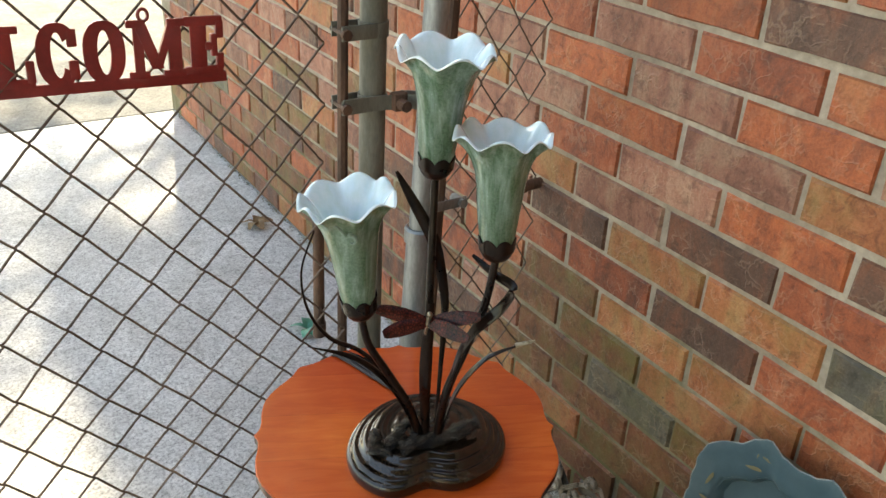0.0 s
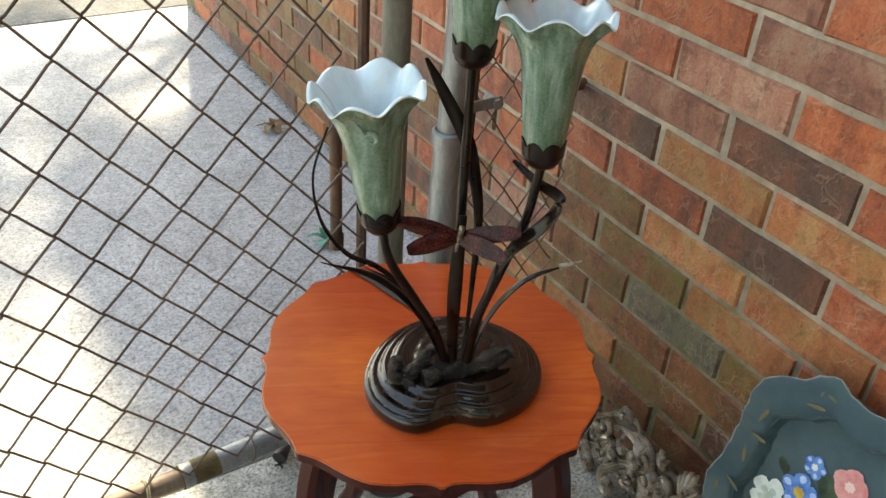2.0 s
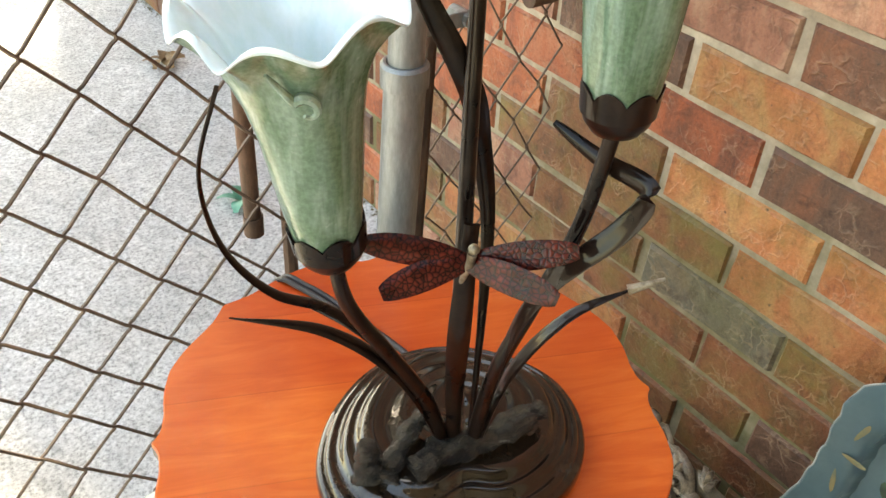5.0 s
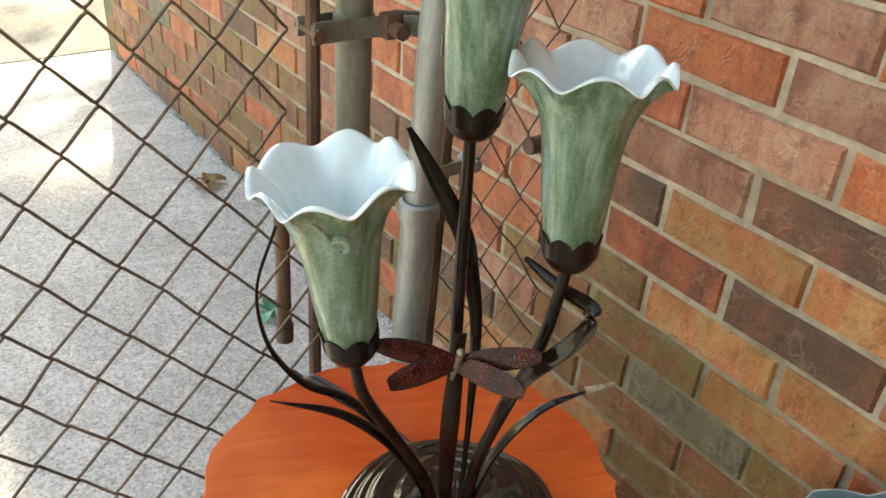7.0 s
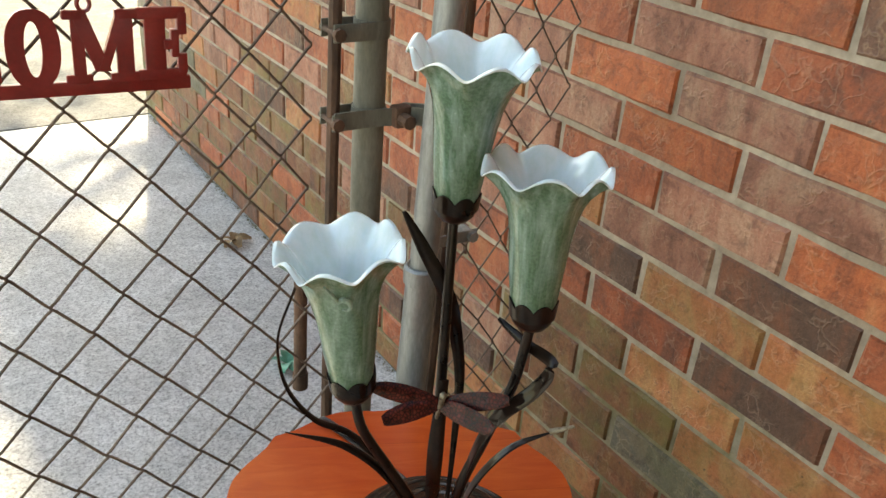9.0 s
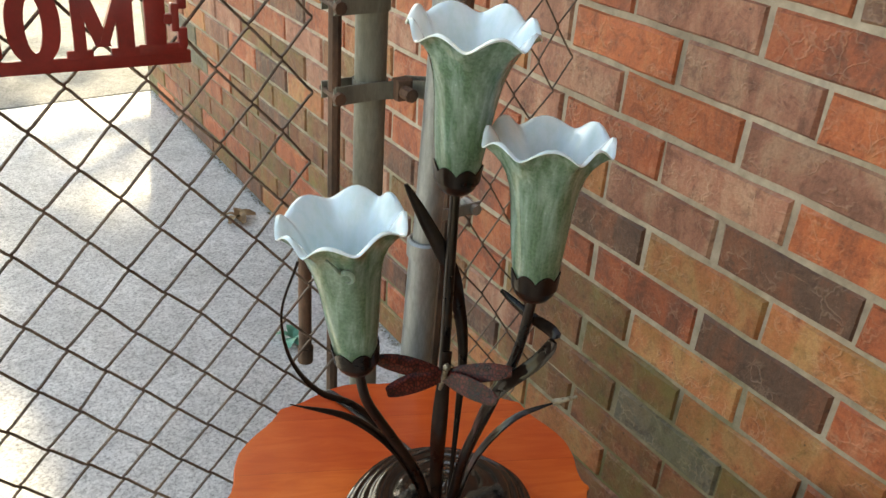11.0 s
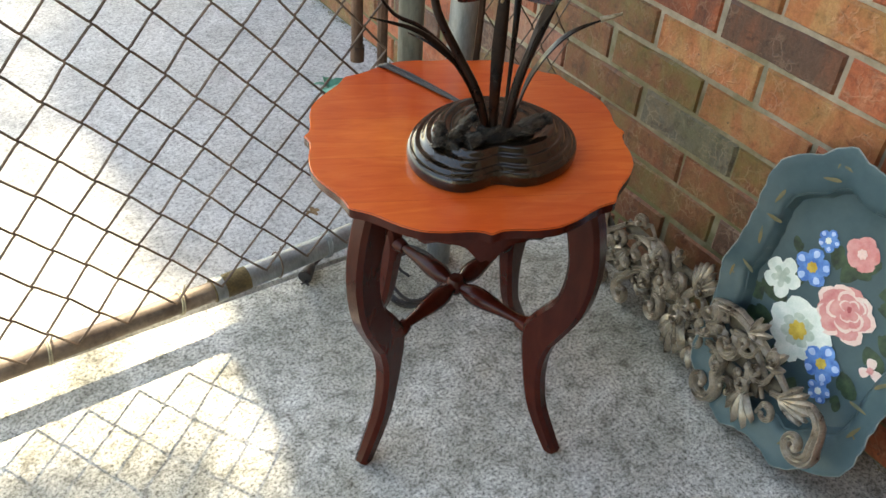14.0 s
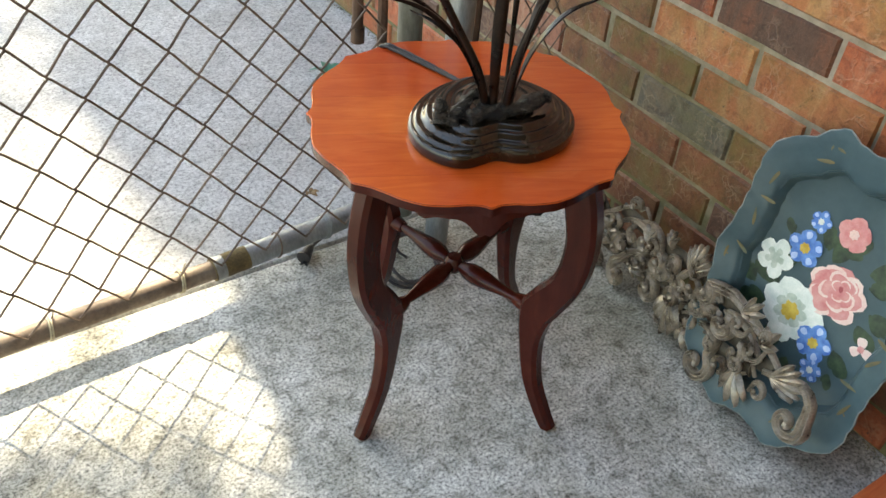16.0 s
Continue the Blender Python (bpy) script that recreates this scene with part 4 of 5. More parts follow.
ax = (SHADES[0][1] - SHADES[0][0]).normalized()
side, front = Vector((0.86, -0.51, 0)), Vector((-0.51, -0.86, 0.0))
curl = []
for k in range(40):                                      # a tendril that runs down and winds into a ring
    t = k / 39
    a = 2.7 - 5.0 * max(0, t - 0.22) / 0.78
    rad = 0.0066 * (1 - 0.55 * t)
    lift = max(0, 0.22 - t) * 0.075
    curl.append(SHADES[0][0] + ax * (0.118 + 1.15 * rad * math.sin(a) + lift) + side * (0.004 + rad * math.cos(a) * 0.95 - lift * 0.5) + front * (0.0335 + 0.004 * t + 0.30 * rad * math.sin(a) + lift * 0.45))
bm = bmesh.new()
tube(bm, curl, lambda t: 0.0010 + 0.0017 * math.sin(3.1 * t ** 0.7) ** 2, 8)
curl_ob = part("glass_curl", bm, M_GREEN, lamp, "applied curl of pale green glass")
pale = curl_ob.data.attributes.new("thinning", "FLOAT", "POINT")
pale.data.foreach_set("value", [0.16] * len(curl_ob.data.vertices))
def leaf(pts, w, ref, thick=0.0012, width=None):
    bm = bmesh.new()
    blade(bm, spline(pts, 9), width or w, thick, ref)
    return part("leaf", bm, M_BRONZE, lamp)
leaf([(0.483, 0.728, 0.497), (0.455, 0.742, 0.575), (0.415, 0.762, 0.622), (0.364, 0.789, 0.640)], 0.0062, (0.45, 0.8, 0.4))
leaf([(0.503, 0.714, 0.497), (0.519, 0.706, 0.570), (0.546, 0.690, 0.620), (0.582, 0.670, 0.643)], 0.0062, (0.5, 0.8, 0.3))
leaf([(0.489, 0.726, 0.497), (0.484, 0.722, 0.58), (0.483, 0.720, 0.64), (0.486, 0.721, 0.70)], 0.0105, (0.86, -0.5, 0), width=lambda t: 0.0035 + 0.0040 * math.sin(min(1, t * 1.1) * math.pi * 0.9))
leaf([(0.499, 0.719, 0.497), (0.514, 0.735, 0.60), (0.529, 0.755, 0.665), (0.522, 0.760, 0.72), (0.505, 0.754, 0.765), (0.484, 0.765, 0.812), (0.469, 0.775, 0.845)], 0.0075, (0.86, -0.5, 0.1), width=lambda t: 0.0018 + 0.0055 * math.sin(min(1, max(0, t)) ** 1.6 * math.pi) ** 0.9)
leaf([(0.487, 0.735, 0.497), (0.462, 0.762, 0.575), (0.430, 0.785, 0.615), (0.398, 0.80, 0.635), (0.372, 0.802, 0.68), (0.362, 0.795, 0.737), (0.374, 0.785, 0.79)], 0.005, (0.5, 0.85, 0.1))
leaf([(0.505, 0.716, 0.497), (0.512, 0.706, 0.60), (0.520, 0.686, 0.665), (0.543, 0.662, 0.710), (0.551, 0.657, 0.735), (0.548, 0.690, 0.738), (0.541, 0.722, 0.748)], 0.007, (0.25, 0.42, 0.87), width=lambda t: 0.002 + 0.0048 * math.sin(t * math.pi) ** 0.7)
leaf([(0.492, 0.727, 0.497), (0.470, 0.755, 0.56), (0.446, 0.785, 0.590), (0.425, 0.812, 0.600)], 0.0045, (0.45, 0.8, 0.4))
bm = bmesh.new()
tube(bm, [Vector(p) for p in ((0.577, 0.673, 0.641), (0.586, 0.667, 0.645), (0.596, 0.661, 0.649))], lambda t: 0.0034 - 0.002 * t, 8)
part("leaf_tip", bm, M_PEWTER, lamp, "silvery mended tip of a bronze leaf")
# dragonfly
DC = Vector((0.478, 0.713, 0.680))
fly = new("dragonfly")
fly.matrix_world = Matrix.Translation(DC)
fly.parent = lamp
fly.matrix_parent_inverse = lamp.matrix_world.inverted()
tagged(fly, "dragonfly ornament of red art glass and gilt metal")
bm = bmesh.new()
tube(bm, spline([DC + Vector((0.003, 0.008, -0.020)), DC + Vector((0.001, 0.004, -0.012)), DC + Vector((-0.001, -0.003, 0.004)), DC + Vector((-0.001, -0.004, 0.012))], 6), lambda t: 0.0014 + 0.0016 * t, 10)
bmesh.ops.create_uvsphere(bm, u_segments=10, v_segments=8, radius=0.0034, matrix=Matrix.Translation(DC + Vector((0, -0.004, 0.014))))
part("body", bm, M_PEWTER, fly)
for tip, wd in ((Vector((0.428, 0.746, 0.696)), 0.0085), (Vector((0.521, 0.671, 0.699)), 0.0085), (Vector((0.428, 0.726, 0.673)), 0.0090), (Vector((0.500, 0.662, 0.681)), 0.0090)):
    bm = bmesh.new()
    root = DC + Vector((0, 0, 0.002))
    blade(bm, spline([root, root.lerp(tip, 0.35) + Vector((0, 0, 0.001)), root.lerp(tip, 0.7) + Vector((0, 0, 0.001)), tip], 6), lambda t, wd=wd: wd * (0.25 + 0.75 * math.sin(min(1, t * 0.9 + 0.05) * math.pi) ** 0.6) if t < 0.97 else wd * 0.45, 0.0012, (0.25, 0.42, 0.87))
    part("wing", bm, M_WING, fly)
bm = bmesh.new()
for off in (0, 0.006):
    tube(bm, spline([(0.528, 0.812, TZ + 0.010), (0.530, 0.850, TZ + 0.0050), (0.510 + off, 0.930, TZ + 0.0035), (0.500 + off, 0.965, TZ + 0.0035), (0.490 + off, 0.992, TZ - 0.002), (0.486 + off, 1.006, TZ - 0.06), (0.52, 1.02, 0.20), (0.56, 1.05, 0.03), (0.575, 1.03, 0.0055)], 6), 0.0028, 8)
part("cord", bm, M_RUBBER, lamp, "dark twin flex")

# ---- extension cord ----
cord = thing("power_cord", (0.575, 1.03, 0), "loosely coiled black cord with plug on the concrete", "cord")
bm = bmesh.new()
pts = []
for k in range(34):
    a = k * 0.55
    pts.append((0.560 + (0.045 + 0.006 * math.sin(a * 0.7)) * math.cos(a), 0.995 + (0.052 + 0.006 * math.cos(a * 0.9)) * math.sin(a), 0.005 + 0.0006 * k + 0.020 * (1 + math.sin(a + 0.6)) + 0.003 * math.sin(a * 1.7) ** 2))
pts += [(0.60, 1.10, 0.03), (0.585, 1.15, 0.02), (0.54, 1.170, 0.008), (0.49, 1.165, 0.006), (0.455, 1.150, 0.006), (0.435, 1.135, 0.010)]
tube(bm, spline(pts, 4), 0.0032, 8)
part("flex", bm, M_RUBBER, cord)
bm = bmesh.new()
tube(bm, spline([(0.437, 1.138, 0.010), (0.428, 1.130, 0.012), (0.415, 1.118, 0.013), (0.408, 1.112, 0.013)], 4), lambda t: 0.005 + 0.010 * t if t < 0.8 else 0.013, 10)
box(bm, (0.396, 1.100, 0.010), (0.410, 1.104, 0.0115))
box(bm, (0.404, 1.092, 0.010), (0.408, 1.106, 0.0115))
part("plug", bm, M_RUBBER, cord)

# ---- painted tray ----
TRAY_FOOT = Vector((0.850, 0, 0.0))
UP = Vector((0.105, 0, 0.42)).normalized()
OUT = Vector((-UP.z, 0, UP.x))                      # out of the tray, towards the patio
def on_tray(y, w, o=0.0):
    return TRAY_FOOT + UP * w + Vector((0, y, 0)) + OUT * o
tray = thing("painted_tray", (0.86, 0.46, 0), "blue-grey enamelled scalloped tray with painted flowers leaning on the wall", "tray")
AX = Vector((0.05, 0.9987))
TRAY_Y, TRAY_W = 0.470, 0.233
EDGE = ((0, 0.216), (6, 0.221), (12, 0.236), (17, 0.231), (23, 0.220), (30, 0.221), (37, 0.219), (43, 0.207), (49, 0.187), (57, 0.167), (66, 0.155), (76, 0.149), (84, 0.151), (90, 0.154))
def tray_r(a, k):
    """Scalloped round-cornered outline, the same in all four quarters."""
    d = abs((math.degrees(a) + 90) % 180 - 90)
    for (d0, r0), (d1, r1) in zip(EDGE, EDGE[1:]):
        if d <= d1:
            t = (d - d0) / (d1 - d0)
            return k * (r0 + (r1 - r0) * t * t * (3 - 2 * t))
    return k * EDGE[-1][1]
bm = bmesh.new()
rings = []
for k, o in ((0.0, 0.006), (0.40, 0.006), (0.715, 0.006), (0.735, 0.0075), (0.75, 0.016), (0.765, 0.027), (0.80, 0.032), (0.86, 0.034), (0.93, 0.037), (0.985, 0.041), (1.0, 0.0405), (0.985, 0.038), (0.93, 0.034), (0.86, 0.031), (0.79, 0.029), (0.752, 0.024), (0.735, 0.010), (0.715, 0.003), (0.40, 0.003), (0.0, 0.003)):
    ring = []
    for i in range(160):
        a = 2 * math.pi * i / 160
        r = tray_r(a, max(k, 0.01))
        y = TRAY_Y + r * (math.cos(a) * AX.x + math.sin(a) * AX.y)
        w = TRAY_W + r * (math.cos(a) * AX.y - math.sin(a) * AX.x)
        ring.append(bm.verts.new(on_tray(y, w, o)))
    rings.append(ring)
for a, b in zip(rings, rings[1:]):
    for k in range(160):
        bm.faces.new((a[k], a[(k + 1) % 160], b[(k + 1) % 160], b[k]))
part("dish", bm, M_TRAY, tray)
bm = bmesh.new()
lip = [on_tray(TRAY_Y + tray_r(a, 1.0) * (math.cos(a) * AX.x + math.sin(a) * AX.y), TRAY_W + tray_r(a, 1.0) * (math.cos(a) * AX.y - math.sin(a) * AX.x), 0.040) for a in [2 * math.pi * i / 160 for i in range(161)]]
tube(bm, lip, 0.0011, 6)
part("lip", bm, M_LIP, tray, "worn pale rolled edge")
def petal(bm, y, w, ang, length, width, o):
    """A painted petal: a thin rounded stroke."""
    if o < 0.02:
        y, w = y - 0.018, w - 0.015                      # the bouquet as a whole
    d, s = Vector((math.cos(ang), math.sin(ang))), Vector((-math.sin(ang), math.cos(ang)))
    n = 12
    ctr = bm.verts.new(on_tray(y + d.x * length * 0.55, w + d.y * length * 0.55, o + 0.0006))
    ring = []
    for i in range(n):
        a = 2 * math.pi * i / n
        u = length * (0.52 + 0.5 * math.cos(a) + 0.04 * math.sin(3 * a + 9 * ang))
        v = width * 0.5 * math.sin(a) * (0.65 + 0.5 * u / length)
        ring.append(bm.verts.new(on_tray(y + d.x * u + s.x * v, w + d.y * u + s.y * v, o)))
    for i in range(n):
        bm.faces.new((ctr, ring[i], ring[(i + 1) % n]))
def flower(name, y, w, n, length, width, mat, heart=None, off=0.0, o=0.0075, lab=""):
    bm = bmesh.new()
    for k in range(n):
        petal(bm, y, w, off + 2 * math.pi * k / n, length * (1 + 0.12 * math.sin(3 * k)), width, o + 0.0002 * (k % 3))
    f = part(name, bm, mat, tray, lab)
    tone = {M_WHITE: M_SHADEW, M_BLUE: M_BLUEL}.get(mat)
    if tone:
        bm = bmesh.new()
        for k in range(n):
            a = off + 2 * math.pi * k / n
            r0 = length * (0.12 if mat == M_WHITE else 0.5)
            petal(bm, y + r0 * math.cos(a), w + r0 * math.sin(a), a + 0.12, length * 0.42, width * 0.42, o + 0.0008)
        part("brushwork", bm, tone, f)
    if heart:
        bm = bmesh.new()
        for k in range(7):
            petal(bm, y, w, k * 0.9, length * 0.30, length * 0.22, o + 0.0010 + 0.0001 * k)
        part("heart", bm, heart, f)
    return f
for y, w, ang, ln in ((0.540, 0.225, 0.2, 0.040), (0.545, 0.190, -0.3, 0.040), (0.500, 0.175, -1.2, 0.040), (0.432, 0.300, 2.6, 0.036), (0.490, 0.300, 1.6, 0.034), (0.575, 0.205, 0.5, 0.034), (0.556, 0.165, -0.5, 0.034), (0.520, 0.135, -1.6, 0.036), (0.505, 0.310, 1.2, 0.030), (0.485, 0.318, 2.2, 0.036), (0.440, 0.315, 2.4, 0.034), (0.412, 0.270, 3.3, 0.040), (0.418, 0.245, 3.6, 0.032), (0.425, 0.195, 3.9, 0.034), (0.475, 0.140, -1.7, 0.028), (0.415, 0.160, -2.0, 0.02), (0.560, 0.300, 0.9, 0.02), (0.540, 0.255, 1.2, 0.026)):
    bm = bmesh.new()
    petal(bm, y, w, ang, ln * 1.2, ln * 0.7, 0.0069)
    petal(bm, y, w, ang + 0.5, ln * 0.8, ln * 0.4, 0.0071)
    part("painted_leaf", bm, M_LEAFP, tray, "dark green brushed leaf")
bm = bmesh.new()
for k in range(6):
    petal(bm, 0.466, 0.268, 0.3 + k * 1.047, 0.036, 0.044, 0.0074 + 0.00012 * k)
rose = part("rose", bm, M_PINK, tray, "large pink painted rose")
def rose_petals(cy, cw, n, ln, wd, o, ph):
    """Overlapping petals: a pale edge with a deeper brushed inside."""
    for k in range(n):
        a = ph + 2 * math.pi * k / n + 0.2 * math.sin(4 * k)
        q = ln * (1 + 0.10 * math.sin(5 * k))
        bm = bmesh.new()
        petal(bm, cy, cw, a, q, wd, o + 0.0001 * k)
        p = part("petal", bm, M_PINKL, rose)
        bm = bmesh.new()
        petal(bm, cy, cw, a + 0.10, q * 0.86, wd * 0.86, o + 0.0001 * k + 0.00035)
        part("brushwork", bm, M_PINK, p)
rose_petals(0.466, 0.266, 7, 0.042, 0.036, 0.0078, 0.3)
rose_petals(0.460, 0.272, 5, 0.028, 0.028, 0.0090, 0.9)
rose_petals(0.458, 0.275, 4, 0.017, 0.017, 0.0100, 0.2)
bm = bmesh.new()
petal(bm, 0.458, 0.271, 1.2, 0.010, 0.007, 0.0109)
part("rose_heart", bm, M_PINKD, rose)
flower("white_flower", 0.506, 0.204, 7, 0.048, 0.042, M_WHITE, M_YELLOW, 0.2, 0.0080, "white painted flower with yellow heart")
flower("white_flower", 0.565, 0.257, 5, 0.030, 0.026, M_WHITE, M_SHADEW, 0.5, 0.0078, "small white painted flower")
flower("blue_flower", 0.533, 0.295, 5, 0.027, 0.025, M_BLUE, M_YELLOW, 0.1, 0.0082, "blue painted flower")
flower("blue_flower", 0.532, 0.340, 5, 0.016, 0.015, M_BLUE, M_WHITE, 0.4, 0.0078, "blue painted flower")
flower("blue_flower", 0.454, 0.185, 5, 0.028, 0.026, M_BLUE, M_YELLOW, 0.3, 0.0086, "blue painted flower")
flower("blue_flower", 0.438, 0.148, 5, 0.018, 0.016, M_BLUE, M_WHITE, 0.2, 0.0078, "blue painted flower")
flower("pink_flower", 0.484, 0.350, 5, 0.024, 0.026, M_PINK, M_PINKL, 0.2, 0.0078, "pink painted rosebud")
flower("pink_bud", 0.396, 0.221, 3, 0.017, 0.015, M_PINKL, M_PINK, 1.2, 0.0078, "pale pink painted bud")
for k in range(10):
    a = 0.3 + 2 * math.pi * k / 10
    bm = bmesh.new()
    for j in range(3):
        aa, kk = a + 0.10 * (j - 1), 0.862 + 0.02 * (j % 2)
        r = tray_r(aa, kk)
        o = 0.0350 + (kk - 0.86) / 0.07 * 0.003
        petal(bm, TRAY_Y + r * (math.cos(aa) * AX.x + math.sin(aa) * AX.y), TRAY_W + r * (math.cos(aa) * AX.y - math.sin(aa) * AX.x), aa + 1.2 * j + k, 0.026, 0.006, o)
    part("scroll_stroke", bm, M_GOLD, tray, "faded ochre scroll stroke")

# ---- carved ornament ----
carving = thing("carved_ornament", (0.82, 0.64, 0), "aged silvery carved scrollwork fragment resting against the tray", "carving")
CARV_O, CARV_U, CARV_V, CARV_N = Vector((0.6912, -0.1168, 0.1192)), Vector((0.1876, 0.973, -0.1345)), Vector((0.1905, 0.0983, 0.9767)), Vector((-0.9636, 0.2088, 0.1669))
def on_carv(p, q, o=0.0):
    """A place on the leaning fragment: along it, up it, and out of it."""
    return CARV_O + CARV_U * p + CARV_V * q + CARV_N * (o - 0.004)
def scroll(eye, r0, turns, start, hand, r, tail, lift=0.006):
    """A volute that winds in to a raised eye, with an optional tail."""
    (y, w), r, r0 = eye, r * 1.12, r0 * 1.15
    n = int(turns * 14)
    pts = [on_carv(ty, tw, 0.002 + 0.004 * k / len(tail)) for k, (ty, tw) in enumerate(tail)]
    for i in range(n + 1):
        t = i / n
        a = start + hand * 2 * math.pi * turns * t
        rr = r0 * (1 - 0.84 * t)
        pts.append(on_carv(y + rr * math.cos(a), w + rr * math.sin(a), lift + 0.010 * t))
    bm = bmesh.new()
    path = spline(pts, 2)
    def sec(t):
        """A ribbon with three carved reeds, hollow between them."""
        q = r * (0.40 + 0.75 * min(1, t * 4)) * (1 - 0.55 * t)
        face = [(q * (0.25 + 0.75 * abs(math.cos(1.5 * math.pi * f)) - 0.25 * f * f), q * 1.15 * f) for f in [-1 + k / 7 for k in range(15)]]
        return [(-0.7 * q, -0.95 * q)] + face + [(-0.7 * q, 0.95 * q)]
    sweep(bm, path, sec, ref=CARV_N)
    e = pts[-1]
    bmesh.ops.create_uvsphere(bm, u_segments=10, v_segments=7, radius=r * 0.62, matrix=Matrix.Translation(e))
    return part("volute", bm, M_GESSO, carving)
def acanthus(root, ang, length, width, n=5):
    """A fan of ridged fingers."""
    (y, w), width = root, width * 1.2
    bm = bmesh.new()
    for k in range(n):
        f = k / (n - 1) - 0.5 if n > 1 else 0
        a = ang + f * 1.15
        ln = length * (1 - 0.5 * abs(f))
        pts = [on_carv(y + math.cos(a) * ln * t + 0.006 * f * math.sin(t * 3), w + math.sin(a) * ln * t, 0.003 + 0.008 * math.sin(math.pi * t * 0.9)) for t in (0, 0.3, 0.6, 0.85, 1)]
        sweep(bm, spline(pts, 3), lambda t: [(width * (1 - 0.75 * t ** 7) * (0.35 + 0.65 * math.sin(math.pi * min(1, t + 0.12) * 0.85)) * math.cos(2 * math.pi * j / 8), 0.0036 * math.sin(2 * math.pi * j / 8) - 0.003 * abs(math.cos(2 * math.pi * j / 8))) for j in range(8)], ref=(CARV_V * -math.cos(a) + CARV_U * math.sin(a)))
    return part("acanthus_leaf", bm, M_GESSO, carving)
scroll((0.505, 0.056), 0.022, 1.15, 2.55, 1, 0.0085, [(0.579, 0.086), (0.538, 0.102), (0.51, 0.113), (0.488, 0.1)])
scroll((0.722, 0.127), 0.014, 1.0, 1.57, 1, 0.0085, [(0.554, 0.105), (0.598, 0.13), (0.635, 0.144), (0.676, 0.155)])
scroll((0.672, 0.103), 0.019, 1.15, 1.7, 1, 0.0075, [(0.589, 0.093), (0.619, 0.12), (0.646, 0.128)])
scroll((0.693, 0.018), 0.026, 1.15, 2.1, 1, 0.0080, [(0.751, 0.036), (0.727, 0.071), (0.696, 0.079), (0.674, 0.07)])
scroll((0.631, 0.081), 0.014, 1.1, 1.5, 1, 0.0055, [(0.588, 0.068), (0.606, 0.092)])
scroll((0.652, 0.046), 0.013, 1.0, 4.5, -1, 0.0050, [(0.604, 0.064), (0.63, 0.039)])
scroll((0.729, 0.099), 0.018, 1.15, 0.8, 1, 0.0065, [(0.77, 0.056), (0.762, 0.091)])
scroll((0.756, 0.144), 0.013, 1.0, 2.8, -1, 0.0050, [(0.726, 0.175), (0.734, 0.158)])
scroll((0.847, 0.054), 0.021, 1.15, 1.2, 1, 0.0065, [(0.785, 0.101), (0.812, 0.095)])
scroll((0.806, 0.123), 0.014, 1.05, 0.3, 1, 0.0055, [(0.848, 0.089), (0.832, 0.111)])
scroll((0.931, 0.034), 0.023, 1.1, 1.33, -1, 0.0075, [(0.858, 0.05), (0.861, 0.083), (0.883, 0.099), (0.917, 0.084)])
scroll((0.843, 0.106), 0.016, 1.1, 1.4, 1, 0.0070, [(0.913, 0.147), (0.887, 0.157), (0.858, 0.149)])
scroll((0.887, 0.122), 0.017, 1.1, 1.5, 1, 0.0060, [(0.975, 0.085), (0.964, 0.122), (0.924, 0.142)])
scroll((0.995, 0.104), 0.015, 1.05, 1.3, -1, 0.0055, [(0.937, 0.162), (0.971, 0.145)])
scroll((0.996, 0.035), 0.019, 1.1, 0.9, -1, 0.0065, [(0.928, 0.096), (0.977, 0.074)])
scroll((1.044, 0.066), 0.016, 1.1, 0.6, -1, 0.0060, [(0.983, 0.116), (1.024, 0.103)])
scroll((1.047, 0.125), 0.013, 1.0, 2.4, 1, 0.0055, [(1.008, 0.082), (1.032, 0.103)])
scroll((0.936, 0.168), 0.011, 1.0, 3.4, -1, 0.0050, [(0.893, 0.154), (0.912, 0.173)])
acanthus((0.621, 0.058), 4.45, 0.062, 0.0070, 4)
acanthus((0.563, 0.09), 2.75, 0.066, 0.0060, 6)
acanthus((0.599, 0.117), 2.15, 0.045, 0.0060, 3)
acanthus((0.767, 0.125), 1.75, 0.068, 0.0070, 7)
acanthus((0.804, 0.091), 2.20, 0.070, 0.0060, 3)
acanthus((0.789, 0.075), 4.72, 0.072, 0.0105, 5)
acanthus((0.745, 0.046), 4.3, 0.034, 0.0060, 3)
acanthus((0.87, 0.121), 1.1, 0.045, 0.0055, 4)
acanthus((0.908, 0.064), 2.6, 0.045, 0.0055, 4)
acanthus((0.952, 0.106), 5.2, 0.050, 0.0050, 4)
acanthus((1.022, 0.101), 0.75, 0.055, 0.0055, 5)
acanthus((1.013, 0.053), 4.6, 0.040, 0.0050, 3)
acanthus((0.65, 0.14), 2.5, 0.050, 0.0050, 4)
acanthus((0.705, 0.117), 3.9, 0.035, 0.0045, 3)
acanthus((0.824, 0.146), 1.3, 0.034, 0.0045, 4)
crng = random.Random(31)
for k in range(26):                                      # small volutes that fill the gaps
    p = 1.03 - 0.0185 * k
    q = (0.125, 0.062, 0.095)[k % 3] + crng.uniform(-0.012, 0.012)
    a = crng.uniform(0, 6.28)
    scroll((p, q), crng.uniform(0.011, 0.016), 1.1, a, crng.choice((-1, 1)), 0.0044, [(p + 0.028 * math.cos(a - 0.7), q + 0.028 * math.sin(a - 0.7))], lift=0.007)
# added strips coloured dark, so gaps between the scrolls read as shaded
bm = bmesh.new()
